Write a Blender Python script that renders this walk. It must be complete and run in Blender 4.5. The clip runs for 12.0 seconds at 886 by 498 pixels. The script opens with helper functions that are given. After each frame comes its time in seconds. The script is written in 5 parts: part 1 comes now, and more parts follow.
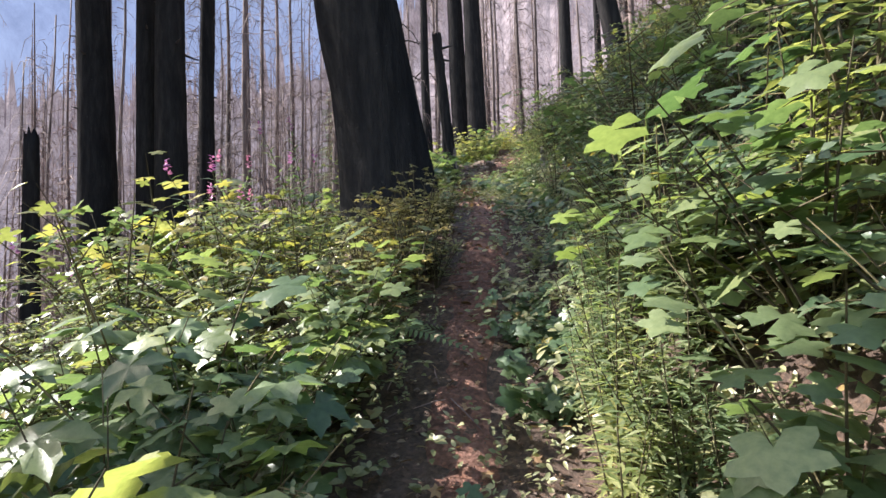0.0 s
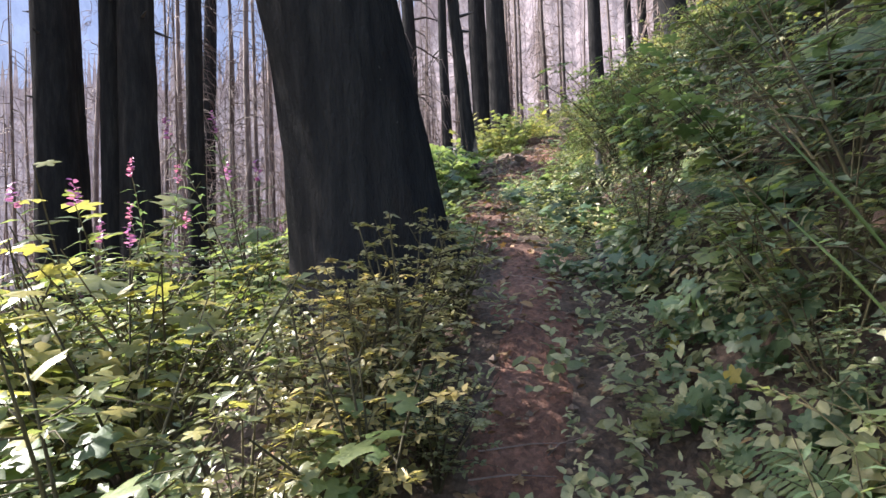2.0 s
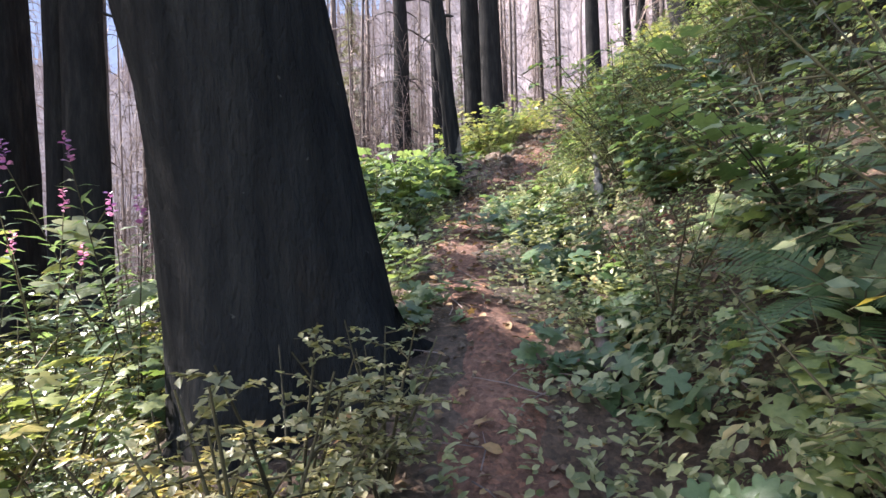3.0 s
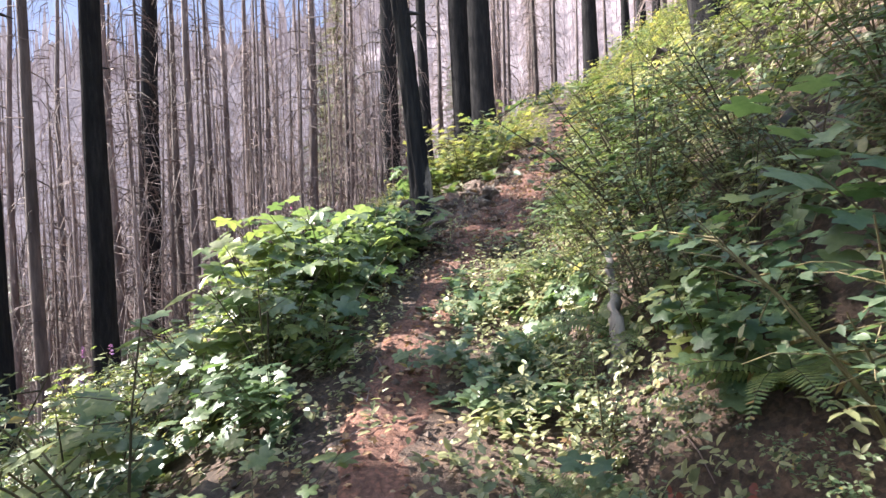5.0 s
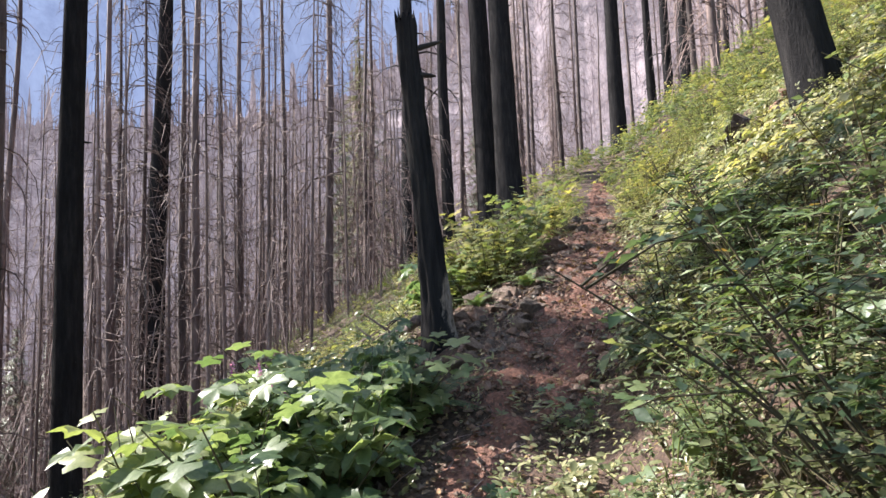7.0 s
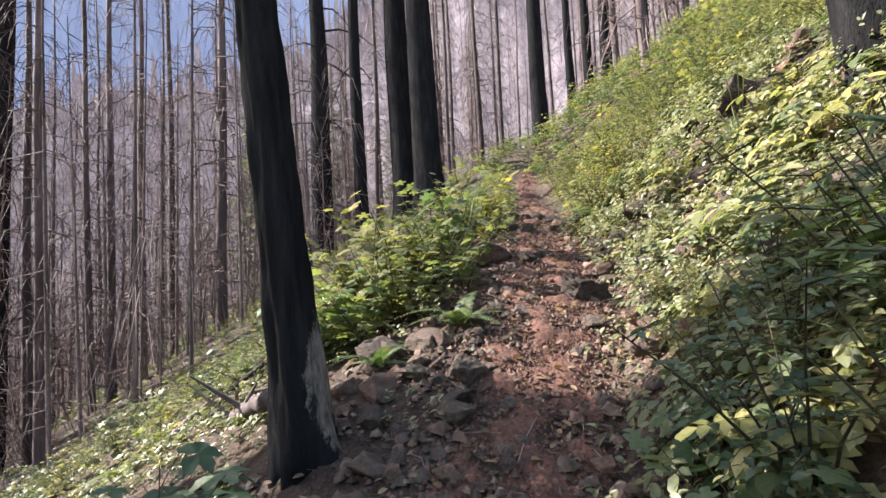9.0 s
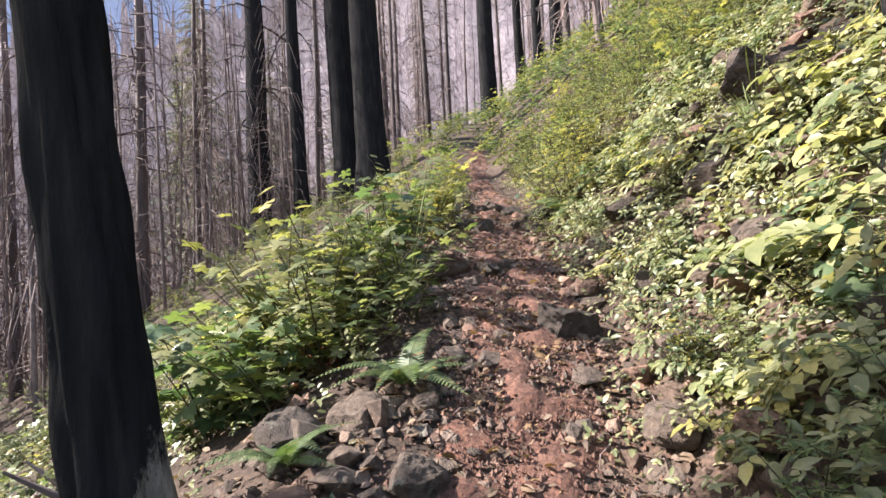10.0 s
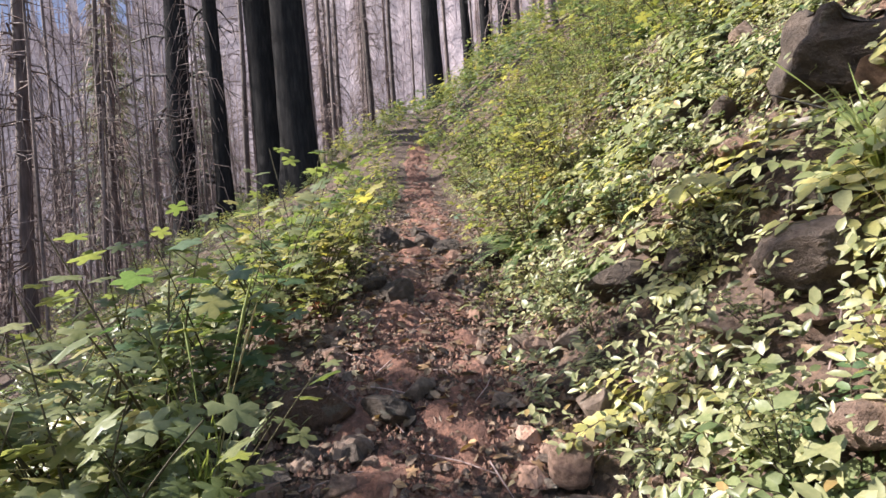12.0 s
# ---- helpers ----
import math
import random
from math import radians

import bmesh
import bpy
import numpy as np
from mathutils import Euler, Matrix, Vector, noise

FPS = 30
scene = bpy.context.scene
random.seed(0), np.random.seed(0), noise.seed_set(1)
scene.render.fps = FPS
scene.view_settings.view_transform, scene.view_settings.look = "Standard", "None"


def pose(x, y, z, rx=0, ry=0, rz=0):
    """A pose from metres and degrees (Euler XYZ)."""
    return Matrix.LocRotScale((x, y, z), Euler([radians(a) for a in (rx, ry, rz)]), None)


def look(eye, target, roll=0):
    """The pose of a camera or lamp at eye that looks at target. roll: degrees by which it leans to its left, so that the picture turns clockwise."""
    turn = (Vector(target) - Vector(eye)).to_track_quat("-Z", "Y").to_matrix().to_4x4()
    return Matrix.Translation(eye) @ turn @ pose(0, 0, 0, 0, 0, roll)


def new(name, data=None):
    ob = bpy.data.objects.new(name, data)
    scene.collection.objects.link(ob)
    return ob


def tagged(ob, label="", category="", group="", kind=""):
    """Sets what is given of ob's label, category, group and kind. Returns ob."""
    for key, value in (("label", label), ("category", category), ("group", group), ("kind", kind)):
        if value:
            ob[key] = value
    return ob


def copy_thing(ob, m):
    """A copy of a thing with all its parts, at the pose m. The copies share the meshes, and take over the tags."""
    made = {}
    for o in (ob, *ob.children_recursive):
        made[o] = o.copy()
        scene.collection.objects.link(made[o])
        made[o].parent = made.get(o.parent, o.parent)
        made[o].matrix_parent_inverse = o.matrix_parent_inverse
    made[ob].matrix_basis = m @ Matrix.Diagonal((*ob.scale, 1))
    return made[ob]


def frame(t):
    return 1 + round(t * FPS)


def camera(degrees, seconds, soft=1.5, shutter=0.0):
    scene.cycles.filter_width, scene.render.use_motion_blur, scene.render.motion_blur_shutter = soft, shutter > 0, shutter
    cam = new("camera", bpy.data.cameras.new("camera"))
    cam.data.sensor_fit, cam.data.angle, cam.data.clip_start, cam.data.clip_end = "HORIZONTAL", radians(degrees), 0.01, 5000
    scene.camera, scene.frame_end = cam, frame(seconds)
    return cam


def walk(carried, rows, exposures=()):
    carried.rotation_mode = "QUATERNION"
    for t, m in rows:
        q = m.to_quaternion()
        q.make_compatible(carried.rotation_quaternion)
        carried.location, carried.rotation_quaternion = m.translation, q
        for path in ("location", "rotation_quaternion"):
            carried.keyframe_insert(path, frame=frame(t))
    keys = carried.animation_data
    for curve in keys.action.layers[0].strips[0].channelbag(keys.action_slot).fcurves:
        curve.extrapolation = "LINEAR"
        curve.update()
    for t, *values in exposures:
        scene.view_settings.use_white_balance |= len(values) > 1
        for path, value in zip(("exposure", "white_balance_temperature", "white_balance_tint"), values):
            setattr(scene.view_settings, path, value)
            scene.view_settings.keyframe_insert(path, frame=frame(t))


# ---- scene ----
from mathutils import Quaternion

# ---- camera and its walk ----
cam = camera(75.7, 12.0)
METRES, EYE, TILT, LEAN, TURN = 12.5, 1.5, -1.5, 0.0, -2.3
ROWS = [
    (0.0, 0.0, 0.0, 0.0, 0.13, 4.96, 1.53),
    (0.5, -0.0021, 0.0325, 0.0125, 0.75, 4.98, 1.24),
    (1.0, -0.0019, 0.0743, 0.0254, 1.08, 5.0, 1.45),
    (1.5, -0.0031, 0.1214, 0.0388, 1.36, 4.7, 1.49),
    (2.0, 0.0045, 0.1593, 0.0564, 2.29, 3.21, 1.71),
    (2.5, 0.0131, 0.1958, 0.0765, 2.46, 2.53, 1.5),
    (3.0, 0.0201, 0.233, 0.0918, 1.69, 1.6, 1.42),
    (3.5, 0.0328, 0.27, 0.1096, -2.08, -0.66, 1.81),
    (5.5, 0.0464, 0.3992, 0.1772, 2.1, 0.31, 1.72),
    (6.0, 0.0462, 0.4318, 0.1878, 2.5, 1.56, 1.66),
    (6.5, 0.0457, 0.4716, 0.2056, 3.78, 6.32, 1.63),
    (8.5, 0.045, 0.642, 0.2419, -1.78, 5.82, 2.22),
    (9.0, 0.0536, 0.6919, 0.2521, -4.61, 5.12, 2.63),
    (9.5, 0.061, 0.7345, 0.2628, -5.8, 2.68, 2.5),
    (10.0, 0.064, 0.7757, 0.2803, -10.07, 2.24, 2.86),
    (10.5, 0.0762, 0.8137, 0.29, -11.92, 2.03, 3.28),
    (11.0, 0.0889, 0.8485, 0.2987, -12.44, 2.13, 3.34),
    (11.5, 0.1046, 0.8795, 0.3132, -13.35, 1.57, 3.49),
    (12.0, 0.1225, 0.919, 0.3277, -14.82, 0.66, 3.94),
]
EXPOSURES = [(0.0, 1.82), (0.5, 1.95), (1.5, 2.0), (2.0, 2.1), (2.5, 2.25), (3.0, 2.35), (3.5, 2.38), (5.5, 2.32), (6.5, 1.93), (8.5, 1.6), (9.5, 1.75), (10.5, 1.75), (11.5, 1.48), (12.0, 1.58)]
walk(cam, [(t, pose(0, 0, EYE, TILT, LEAN, TURN) @ pose(METRES * x, METRES * y, METRES * z, 90 + pitch, roll, yaw)) for t, x, y, z, yaw, pitch, roll in ROWS], EXPOSURES)

# ---- world and sun ----
SUN_LEFT, SUN_UP = 73.0, 37.0  # degrees left of straight ahead, degrees above the level
world = bpy.data.worlds.new("sky")
scene.world = world
world.use_nodes = True
wn = world.node_tree.nodes
sky = wn.new("ShaderNodeTexSky")
sky.sky_type = "NISHITA"
sky.sun_disc = False
sky.sun_elevation = radians(SUN_UP)
sky.sun_rotation = radians(-SUN_LEFT)
sky.air_density, sky.dust_density = 1.3, 2.5
world.node_tree.links.new(sky.outputs[0], wn["Background"].inputs[0])
wn["Background"].inputs[1].default_value = 0.122
sun = new("sun", bpy.data.lights.new("sun", "SUN"))
sun.data.energy, sun.data.angle, sun.data.color = 5.0, radians(0.6), (1.0, 0.96, 0.92)
a, e = radians(SUN_LEFT), radians(SUN_UP)
sun.matrix_world = look((-30 * math.sin(a) * math.cos(e), 30 * math.cos(a) * math.cos(e), 30 * math.sin(e)), (0, 0, 0))

# ---- materials ----


def material(name):
    m = bpy.data.materials.new(name)
    m.use_nodes = True
    return m, m.node_tree.nodes, m.node_tree.links, m.node_tree.nodes["Principled BSDF"]


def noise_node(n, l, scale, detail=5.0, stretch=None, rough=0.6):
    tex = n.new("ShaderNodeTexNoise")
    tex.inputs["Scale"].default_value = scale
    tex.inputs["Detail"].default_value = detail
    tex.inputs["Roughness"].default_value = rough
    co = n.new("ShaderNodeTexCoord")
    src = co.outputs["Object"]
    if stretch:
        mp = n.new("ShaderNodeMapping")
        mp.inputs["Scale"].default_value = stretch
        l.new(src, mp.inputs[0])
        src = mp.outputs[0]
    l.new(src, tex.inputs["Vector"])
    return tex.outputs["Fac"]


def ramp(n, l, fac, stops):
    r = n.new("ShaderNodeValToRGB")
    while len(r.color_ramp.elements) < len(stops):
        r.color_ramp.elements.new(0.5)
    for el, (p, c) in zip(r.color_ramp.elements, stops):
        el.position, el.color = p, (*c, 1)
    l.new(fac, r.inputs[0])
    return r.outputs[0]


def mixed(n, l, fac, a, b, mode="MIX"):
    x = n.new("ShaderNodeMix")
    x.data_type, x.blend_type = "RGBA", mode
    for sock, v in ((x.inputs[0], fac), (x.inputs[6], a), (x.inputs[7], b)):
        if isinstance(v, (int, float)):
            sock.default_value = v
        elif isinstance(v, tuple):
            sock.default_value = (*v, 1)
        else:
            l.new(v, sock)
    return x.outputs[2]


def bumped(n, l, b, height, strength, dist):
    bp = n.new("ShaderNodeBump")
    bp.inputs["Strength"].default_value = strength
    bp.inputs["Distance"].default_value = dist
    l.new(height, bp.inputs["Height"])
    l.new(bp.outputs[0], b.inputs["Normal"])


def leaf_material(name, dark, light, odd, through_amount=0.48, rough=0.38):
    """Leaf: colour varies leaf by leaf and plant by plant, some light passes through."""
    m, n, l, b = material(name)
    geo = n.new("ShaderNodeNewGeometry")
    info = n.new("ShaderNodeObjectInfo")
    c = mixed(n, l, geo.outputs["Random Per Island"], dark, light)
    plant = ramp(n, l, info.outputs["Random"], [(0.0, (0.6, 0.72, 0.72)), (0.5, (1, 1, 1)), (1.0, (1.38, 1.22, 0.9))])
    c = mixed(n, l, 1.0, c, plant, "MULTIPLY")
    rare = ramp(n, l, geo.outputs["Random Per Island"], [(0.978, (0, 0, 0)), (0.985, (1, 1, 1))])
    c = mixed(n, l, rare, c, odd)
    blot = noise_node(n, l, 45.0, 3.0)
    c = mixed(n, l, 1.0, c, ramp(n, l, blot, [(0.3, (0.75, 0.78, 0.7)), (0.65, (1.08, 1.05, 1.0))]), "MULTIPLY")
    l.new(c, b.inputs["Base Color"])
    b.inputs["Roughness"].default_value = rough
    b.inputs["Specular IOR Level"].default_value = 0.5
    bumped(n, l, b, noise_node(n, l, 120.0, 2.0), 0.25, 0.004)
    tr = n.new("ShaderNodeBsdfTranslucent")
    tc = mixed(n, l, 1.0, c, (1.15, 1.22, 0.7), "MULTIPLY")
    l.new(tc, tr.inputs[0])
    mx = n.new("ShaderNodeMixShader")
    mx.inputs[0].default_value = through_amount
    l.new(b.outputs[0], mx.inputs[1])
    l.new(tr.outputs[0], mx.inputs[2])
    l.new(mx.outputs[0], n["Material Output"].inputs[0])
    return m


LEAF_BIG = leaf_material("thimbleberry_leaf", (0.09, 0.14, 0.07), (0.23, 0.275, 0.15), (0.32, 0.27, 0.06))
LEAF_NARROW = leaf_material("fireweed_leaf", (0.13, 0.18, 0.095), (0.3, 0.325, 0.2), (0.3, 0.16, 0.05))
LEAF_SMALL = leaf_material("shrub_leaf", (0.08, 0.12, 0.065), (0.245, 0.27, 0.165), (0.27, 0.2, 0.06))
LEAF_YELLOW = leaf_material("maple_leaf", (0.13, 0.155, 0.06), (0.335, 0.31, 0.15), (0.36, 0.25, 0.08))
LEAF_FERN = leaf_material("fern_leaf", (0.07, 0.115, 0.045), (0.15, 0.19, 0.08), (0.24, 0.15, 0.05), 0.35, 0.5)
LEAF_LOW = leaf_material("ground_cover_leaf", (0.115, 0.135, 0.06), (0.41, 0.38, 0.215), (0.32, 0.22, 0.1), 0.38)
LEAF_SPRIG = leaf_material("bank_sprig_leaf", (0.14, 0.165, 0.065), (0.44, 0.41, 0.215), (0.36, 0.25, 0.08), 0.42)
LEAF_DRY = leaf_material("dry_shrub_leaf", (0.21, 0.195, 0.1), (0.4, 0.345, 0.21), (0.34, 0.18, 0.09), 0.45)
LEAF_RED = leaf_material("red_leaf", (0.2, 0.04, 0.03), (0.33, 0.08, 0.05), (0.3, 0.2, 0.08), 0.4)
GRASS = leaf_material("grass_blade", (0.14, 0.19, 0.06), (0.26, 0.28, 0.11), (0.4, 0.34, 0.2), 0.35)
PETAL = leaf_material("fireweed_petal", (0.36, 0.1, 0.4), (0.48, 0.2, 0.55), (0.5, 0.3, 0.55), 0.4)
# needle colour is paled and greyed to stand for haze on far conifers
LEAF_CONIFER = leaf_material("hazy_conifer_needles", (0.15, 0.165, 0.12), (0.25, 0.26, 0.2), (0.2, 0.18, 0.13), 0.08)


def char_material():
    m, n, l, b = material("charred_bark")
    grain = noise_node(n, l, 9.0, 8.0, (1.0, 1.0, 0.16), 0.7)
    fine = noise_node(n, l, 60.0, 4.0, (1.0, 1.0, 0.35))
    c = ramp(n, l, grain, [(0.25, (0.012, 0.012, 0.013)), (0.5, (0.024, 0.023, 0.024)), (0.75, (0.045, 0.042, 0.041))])
    c = mixed(n, l, ramp(n, l, noise_node(n, l, 1.3, 6.0, (1, 1, 0.4)), [(0.62, (0, 0, 0)), (0.72, (0.5, 0.5, 0.5))]), c, (0.05, 0.036, 0.029))
    spots = ramp(n, l, noise_node(n, l, 22.0, 2.0), [(0.74, (0, 0, 0)), (0.78, (1, 1, 1))])
    c = mixed(n, l, spots, c, (0.07, 0.07, 0.066))
    l.new(c, b.inputs["Base Color"])
    b.inputs["Roughness"].default_value = 0.8
    b.inputs["Specular IOR Level"].default_value = 0.0
    plates = n.new("ShaderNodeTexVoronoi")
    plates.feature = "DISTANCE_TO_EDGE"
    plates.inputs["Scale"].default_value = 24.0
    mp = n.new("ShaderNodeMapping")
    mp.inputs["Scale"].default_value = (1, 1, 0.45)
    l.new(n.new("ShaderNodeTexCoord").outputs["Object"], mp.inputs[0])
    l.new(mixed(n, l, 0.12, mp.outputs[0], n.new("ShaderNodeTexNoise").outputs["Color"]), plates.inputs["Vector"])
    edge = ramp(n, l, plates.outputs["Distance"], [(0.0, (0, 0, 0)), (0.16, (1, 1, 1))])
    hgt = mixed(n, l, 0.05, mixed(n, l, 0.35, grain, fine), edge)
    bumped(n, l, b, hgt, 1.0, 0.05)
    return m


def wood_material(name, dark, light, stretch=(1, 1, 0.1), per_object=True):
    m, n, l, b = material(name)
    grain = noise_node(n, l, 14.0, 7.0, stretch, 0.65)
    c = ramp(n, l, grain, [(0.28, dark), (0.55, tuple((p + q) / 2 for p, q in zip(dark, light))), (0.8, light)])
    patch = ramp(n, l, noise_node(n, l, 0.9, 5.0, (1, 1, 0.35)), [(0.4, (0.42, 0.4, 0.4)), (0.62, (1, 1, 1))])
    c = mixed(n, l, 1.0, c, patch, "MULTIPLY")
    if per_object:
        info = n.new("ShaderNodeObjectInfo")
        c = mixed(n, l, 1.0, c, ramp(n, l, info.outputs["Random"], [(0, (0.5, 0.46, 0.46)), (0.4, (0.9, 0.88, 0.88)), (1, (1.25, 1.15, 1.15))]), "MULTIPLY")
    l.new(c, b.inputs["Base Color"])
    b.inputs["Roughness"].default_value = 0.85
    bumped(n, l, b, grain, 0.8, 0.02)
    return m


CHAR = char_material()
SNAG = wood_material("weathered_snag_bark", (0.085, 0.066, 0.062), (0.33, 0.255, 0.24))
TWIG = wood_material("dead_twig_wood", (0.17, 0.125, 0.115), (0.42, 0.33, 0.305), (1, 1, 1))
DARKTWIG = wood_material("scorched_twig_wood", (0.02, 0.018, 0.018), (0.08, 0.07, 0.07), (1, 1, 1))
GREYWOOD = wood_material("bleached_wood", (0.2, 0.18, 0.16), (0.6, 0.56, 0.5))
STEM = wood_material("green_stem", (0.08, 0.07, 0.03), (0.2, 0.17, 0.08), (1, 1, 1))


def scarred_material():
    """Charred bark that has come away low on one side and bares pale wood."""
    m, n, l, b = material("charred_bark_with_bare_wood")
    grain = noise_node(n, l, 9.0, 8.0, (1.0, 1.0, 0.16), 0.7)
    fine = noise_node(n, l, 30.0, 6.0, (1.0, 1.0, 0.2), 0.7)
    dark = ramp(n, l, grain, [(0.25, (0.012, 0.012, 0.013)), (0.5, (0.024, 0.023, 0.024)), (0.75, (0.045, 0.042, 0.041))])
    pale = ramp(n, l, fine, [(0.3, (0.05, 0.042, 0.036)), (0.5, (0.24, 0.2, 0.17)), (0.7, (0.42, 0.36, 0.3))])
    co = n.new("ShaderNodeTexCoord")
    sp = n.new("ShaderNodeSeparateXYZ")
    l.new(co.outputs["Object"], sp.inputs[0])

    def calc(op, p, q):
        k = n.new("ShaderNodeMath")
        k.operation = op
        for s, v in zip(k.inputs, (p, q)):
            if isinstance(v, (int, float)):
                s.default_value = v
            else:
                l.new(v, s)
        return k.outputs[0]

    side = calc("MULTIPLY", calc("ADD", sp.outputs[0], calc("MULTIPLY", sp.outputs[2], 0.088)), 2.2)
    low = calc("MULTIPLY", calc("ABSOLUTE", calc("SUBTRACT", sp.outputs[2], 0.38), 0.0), -1.0)
    patch = noise_node(n, l, 7.0, 7.0, (1.0, 1.0, 0.45), 0.7)
    fac = calc("ADD", calc("ADD", side, low), patch)
    mask = ramp(n, l, fac, [(0.5, (0, 0, 0)), (0.57, (1, 1, 1))])
    l.new(mixed(n, l, mask, dark, pale), b.inputs["Base Color"])
    b.inputs["Roughness"].default_value = 0.85
    b.inputs["Specular IOR Level"].default_value = 0.0
    bumped(n, l, b, mixed(n, l, 0.35, grain, fine), 1.0, 0.04)
    return m


SCARRED = scarred_material()


def rock_material(name="basalt_rock", islands=False, tone=1.0):
    m, n, l, b = material(name)
    info = n.new("ShaderNodeObjectInfo")
    big = noise_node(n, l, 7.0, 6.0)
    c = ramp(n, l, big, [(0.3, (0.1, 0.072, 0.058)), (0.55, (0.21, 0.16, 0.13)), (0.8, (0.36, 0.285, 0.235))])
    which = n.new("ShaderNodeNewGeometry").outputs["Random Per Island"] if islands else info.outputs["Random"]
    c = mixed(n, l, 1.0, c, ramp(n, l, which, [(0, (0.5, 0.47, 0.46)), (0.6, (1, 0.92, 0.86)), (1, (1.35, 1.0, 0.88))]), "MULTIPLY")
    c = mixed(n, l, 1.0, c, (tone, tone, tone), "MULTIPLY")
    moss = ramp(n, l, noise_node(n, l, 3.5, 4.0), [(0.62, (0, 0, 0)), (0.7, (0.6, 0.6, 0.6))])
    c = mixed(n, l, moss, c, (0.24 * tone, 0.24 * tone, 0.2 * tone))
    l.new(c, b.inputs["Base Color"])
    b.inputs["Roughness"].default_value = 0.88
    bumped(n, l, b, noise_node(n, l, 40.0, 6.0), 0.9, 0.03)
    return m


ROCK = rock_material()
DARKROCK = rock_material("dark_basalt", False, 0.4)
CRUMB = rock_material("broken_stone", True)


def dirt_material(name, stops, scale=2.5):
    m, n, l, b = material(name)
    mid = noise_node(n, l, scale, 8.0, None, 0.7)
    fine = noise_node(n, l, 38.0, 5.0, None, 0.7)
    c = ramp(n, l, mixed(n, l, 0.5, mid, fine), stops)
    crumbs = n.new("ShaderNodeTexVoronoi")
    crumbs.inputs["Scale"].default_value = 55.0
    co = n.new("ShaderNodeTexCoord")
    l.new(co.outputs["Object"], crumbs.inputs["Vector"])
    bits = ramp(n, l, crumbs.outputs["Color"], [(0.1, (0.55, 0.5, 0.48)), (0.6, (1, 1, 1)), (0.92, (1.5, 1.35, 1.2))])
    c = mixed(n, l, 0.8, c, bits, "MULTIPLY")
    l.new(c, b.inputs["Base Color"])
    b.inputs["Roughness"].default_value = 0.95
    bumped(n, l, b, mixed(n, l, 0.35, mixed(n, l, 0.5, fine, noise_node(n, l, 11.0, 9.0, None, 0.75)), crumbs.outputs["Color"]), 1.0, 0.05)
    return m


DIRT = dirt_material("trail_dirt", [(0.3, (0.046, 0.022, 0.016)), (0.5, (0.16, 0.075, 0.052)), (0.7, (0.31, 0.165, 0.12))])
SOIL = dirt_material("forest_soil", [(0.3, (0.028, 0.018, 0.013)), (0.48, (0.075, 0.048, 0.035)), (0.6, (0.125, 0.08, 0.06)), (0.75, (0.22, 0.155, 0.11))], 0.9)
CLOD = dirt_material("dirt_clod", [(0.3, (0.05, 0.026, 0.019)), (0.5, (0.17, 0.09, 0.066)), (0.7, (0.36, 0.22, 0.17))], 9.0)
LITTER = leaf_material("dead_leaf", (0.085, 0.052, 0.036), (0.26, 0.175, 0.12), (0.36, 0.29, 0.18), 0.15, 0.7)


def painted_haze_material(name, low, high, glow, scale):
    """Far hillsides with the valley's lit haze painted into their colour and glow."""
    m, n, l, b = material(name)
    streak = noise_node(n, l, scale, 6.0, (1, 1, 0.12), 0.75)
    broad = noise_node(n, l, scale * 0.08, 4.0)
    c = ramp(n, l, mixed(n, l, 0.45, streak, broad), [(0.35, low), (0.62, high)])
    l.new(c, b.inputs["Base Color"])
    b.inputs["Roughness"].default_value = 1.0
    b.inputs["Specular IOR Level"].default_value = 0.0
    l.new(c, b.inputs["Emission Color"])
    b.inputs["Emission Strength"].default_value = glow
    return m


# pale haze is put into these colours, and the slopes glow faintly
RIDGE = painted_haze_material("hazy_far_ridge", (0.16, 0.185, 0.28), (0.26, 0.295, 0.42), 0.32, 0.05)
SPUR = painted_haze_material("hazy_burnt_hillside", (0.10, 0.083, 0.094), (0.28, 0.235, 0.25), 0.36, 1.6)

# ---- the lie of the land ----
YC = [-60, -6, 0, 2.9, 4.5, 6, 7, 8, 9.9, 10.8, 12.5, 13.5, 14.1, 16, 18, 22, 28, 34, 55, 90, 400]
XC = [-2, -0.1, 0.03, 0.18, 0.58, 0.85, 0.85, 0.88, 1.12, 1.45, 2.25, 2.6, 2.78, 3.3, 3.85, 4.7, 6.5, 8.5, 16, 31, 160]
XT = [-2, -0.1, 0.0, 0.14, 0.61, 0.56, 0.54, 0.6, 0.88, 1.5, 2.25, 2.5, 2.66, 3.2, 3.85, 4.8, 6.5, 8.5, 16, 31, 160]  # the trodden middle
ZC = [-14, -1.6, 0, 1.03, 1.88, 2.33, 2.55, 2.75, 3.15, 3.48, 4.22, 4.5, 4.7, 5.2, 5.52, 6.3, 8.6, 10.6, 16, 23, 70]


OFFS = (-0.6, -0.3, 0.0, 0.3, 0.6)


def bench_at(y):
    """Middle and height of the level bench cut into the slope."""
    y = np.asarray(y, float)
    return sum(np.interp(y + o, YC, XC) for o in OFFS) / 5, sum(np.interp(y + o, YC, ZC) for o in OFFS) / 5


def trail_at(y):
    """Middle of the trodden path, and the bench's height."""
    y = np.asarray(y, float)
    return sum(np.interp(y + o, YC, XT) for o in OFFS) / 5, bench_at(y)[1]


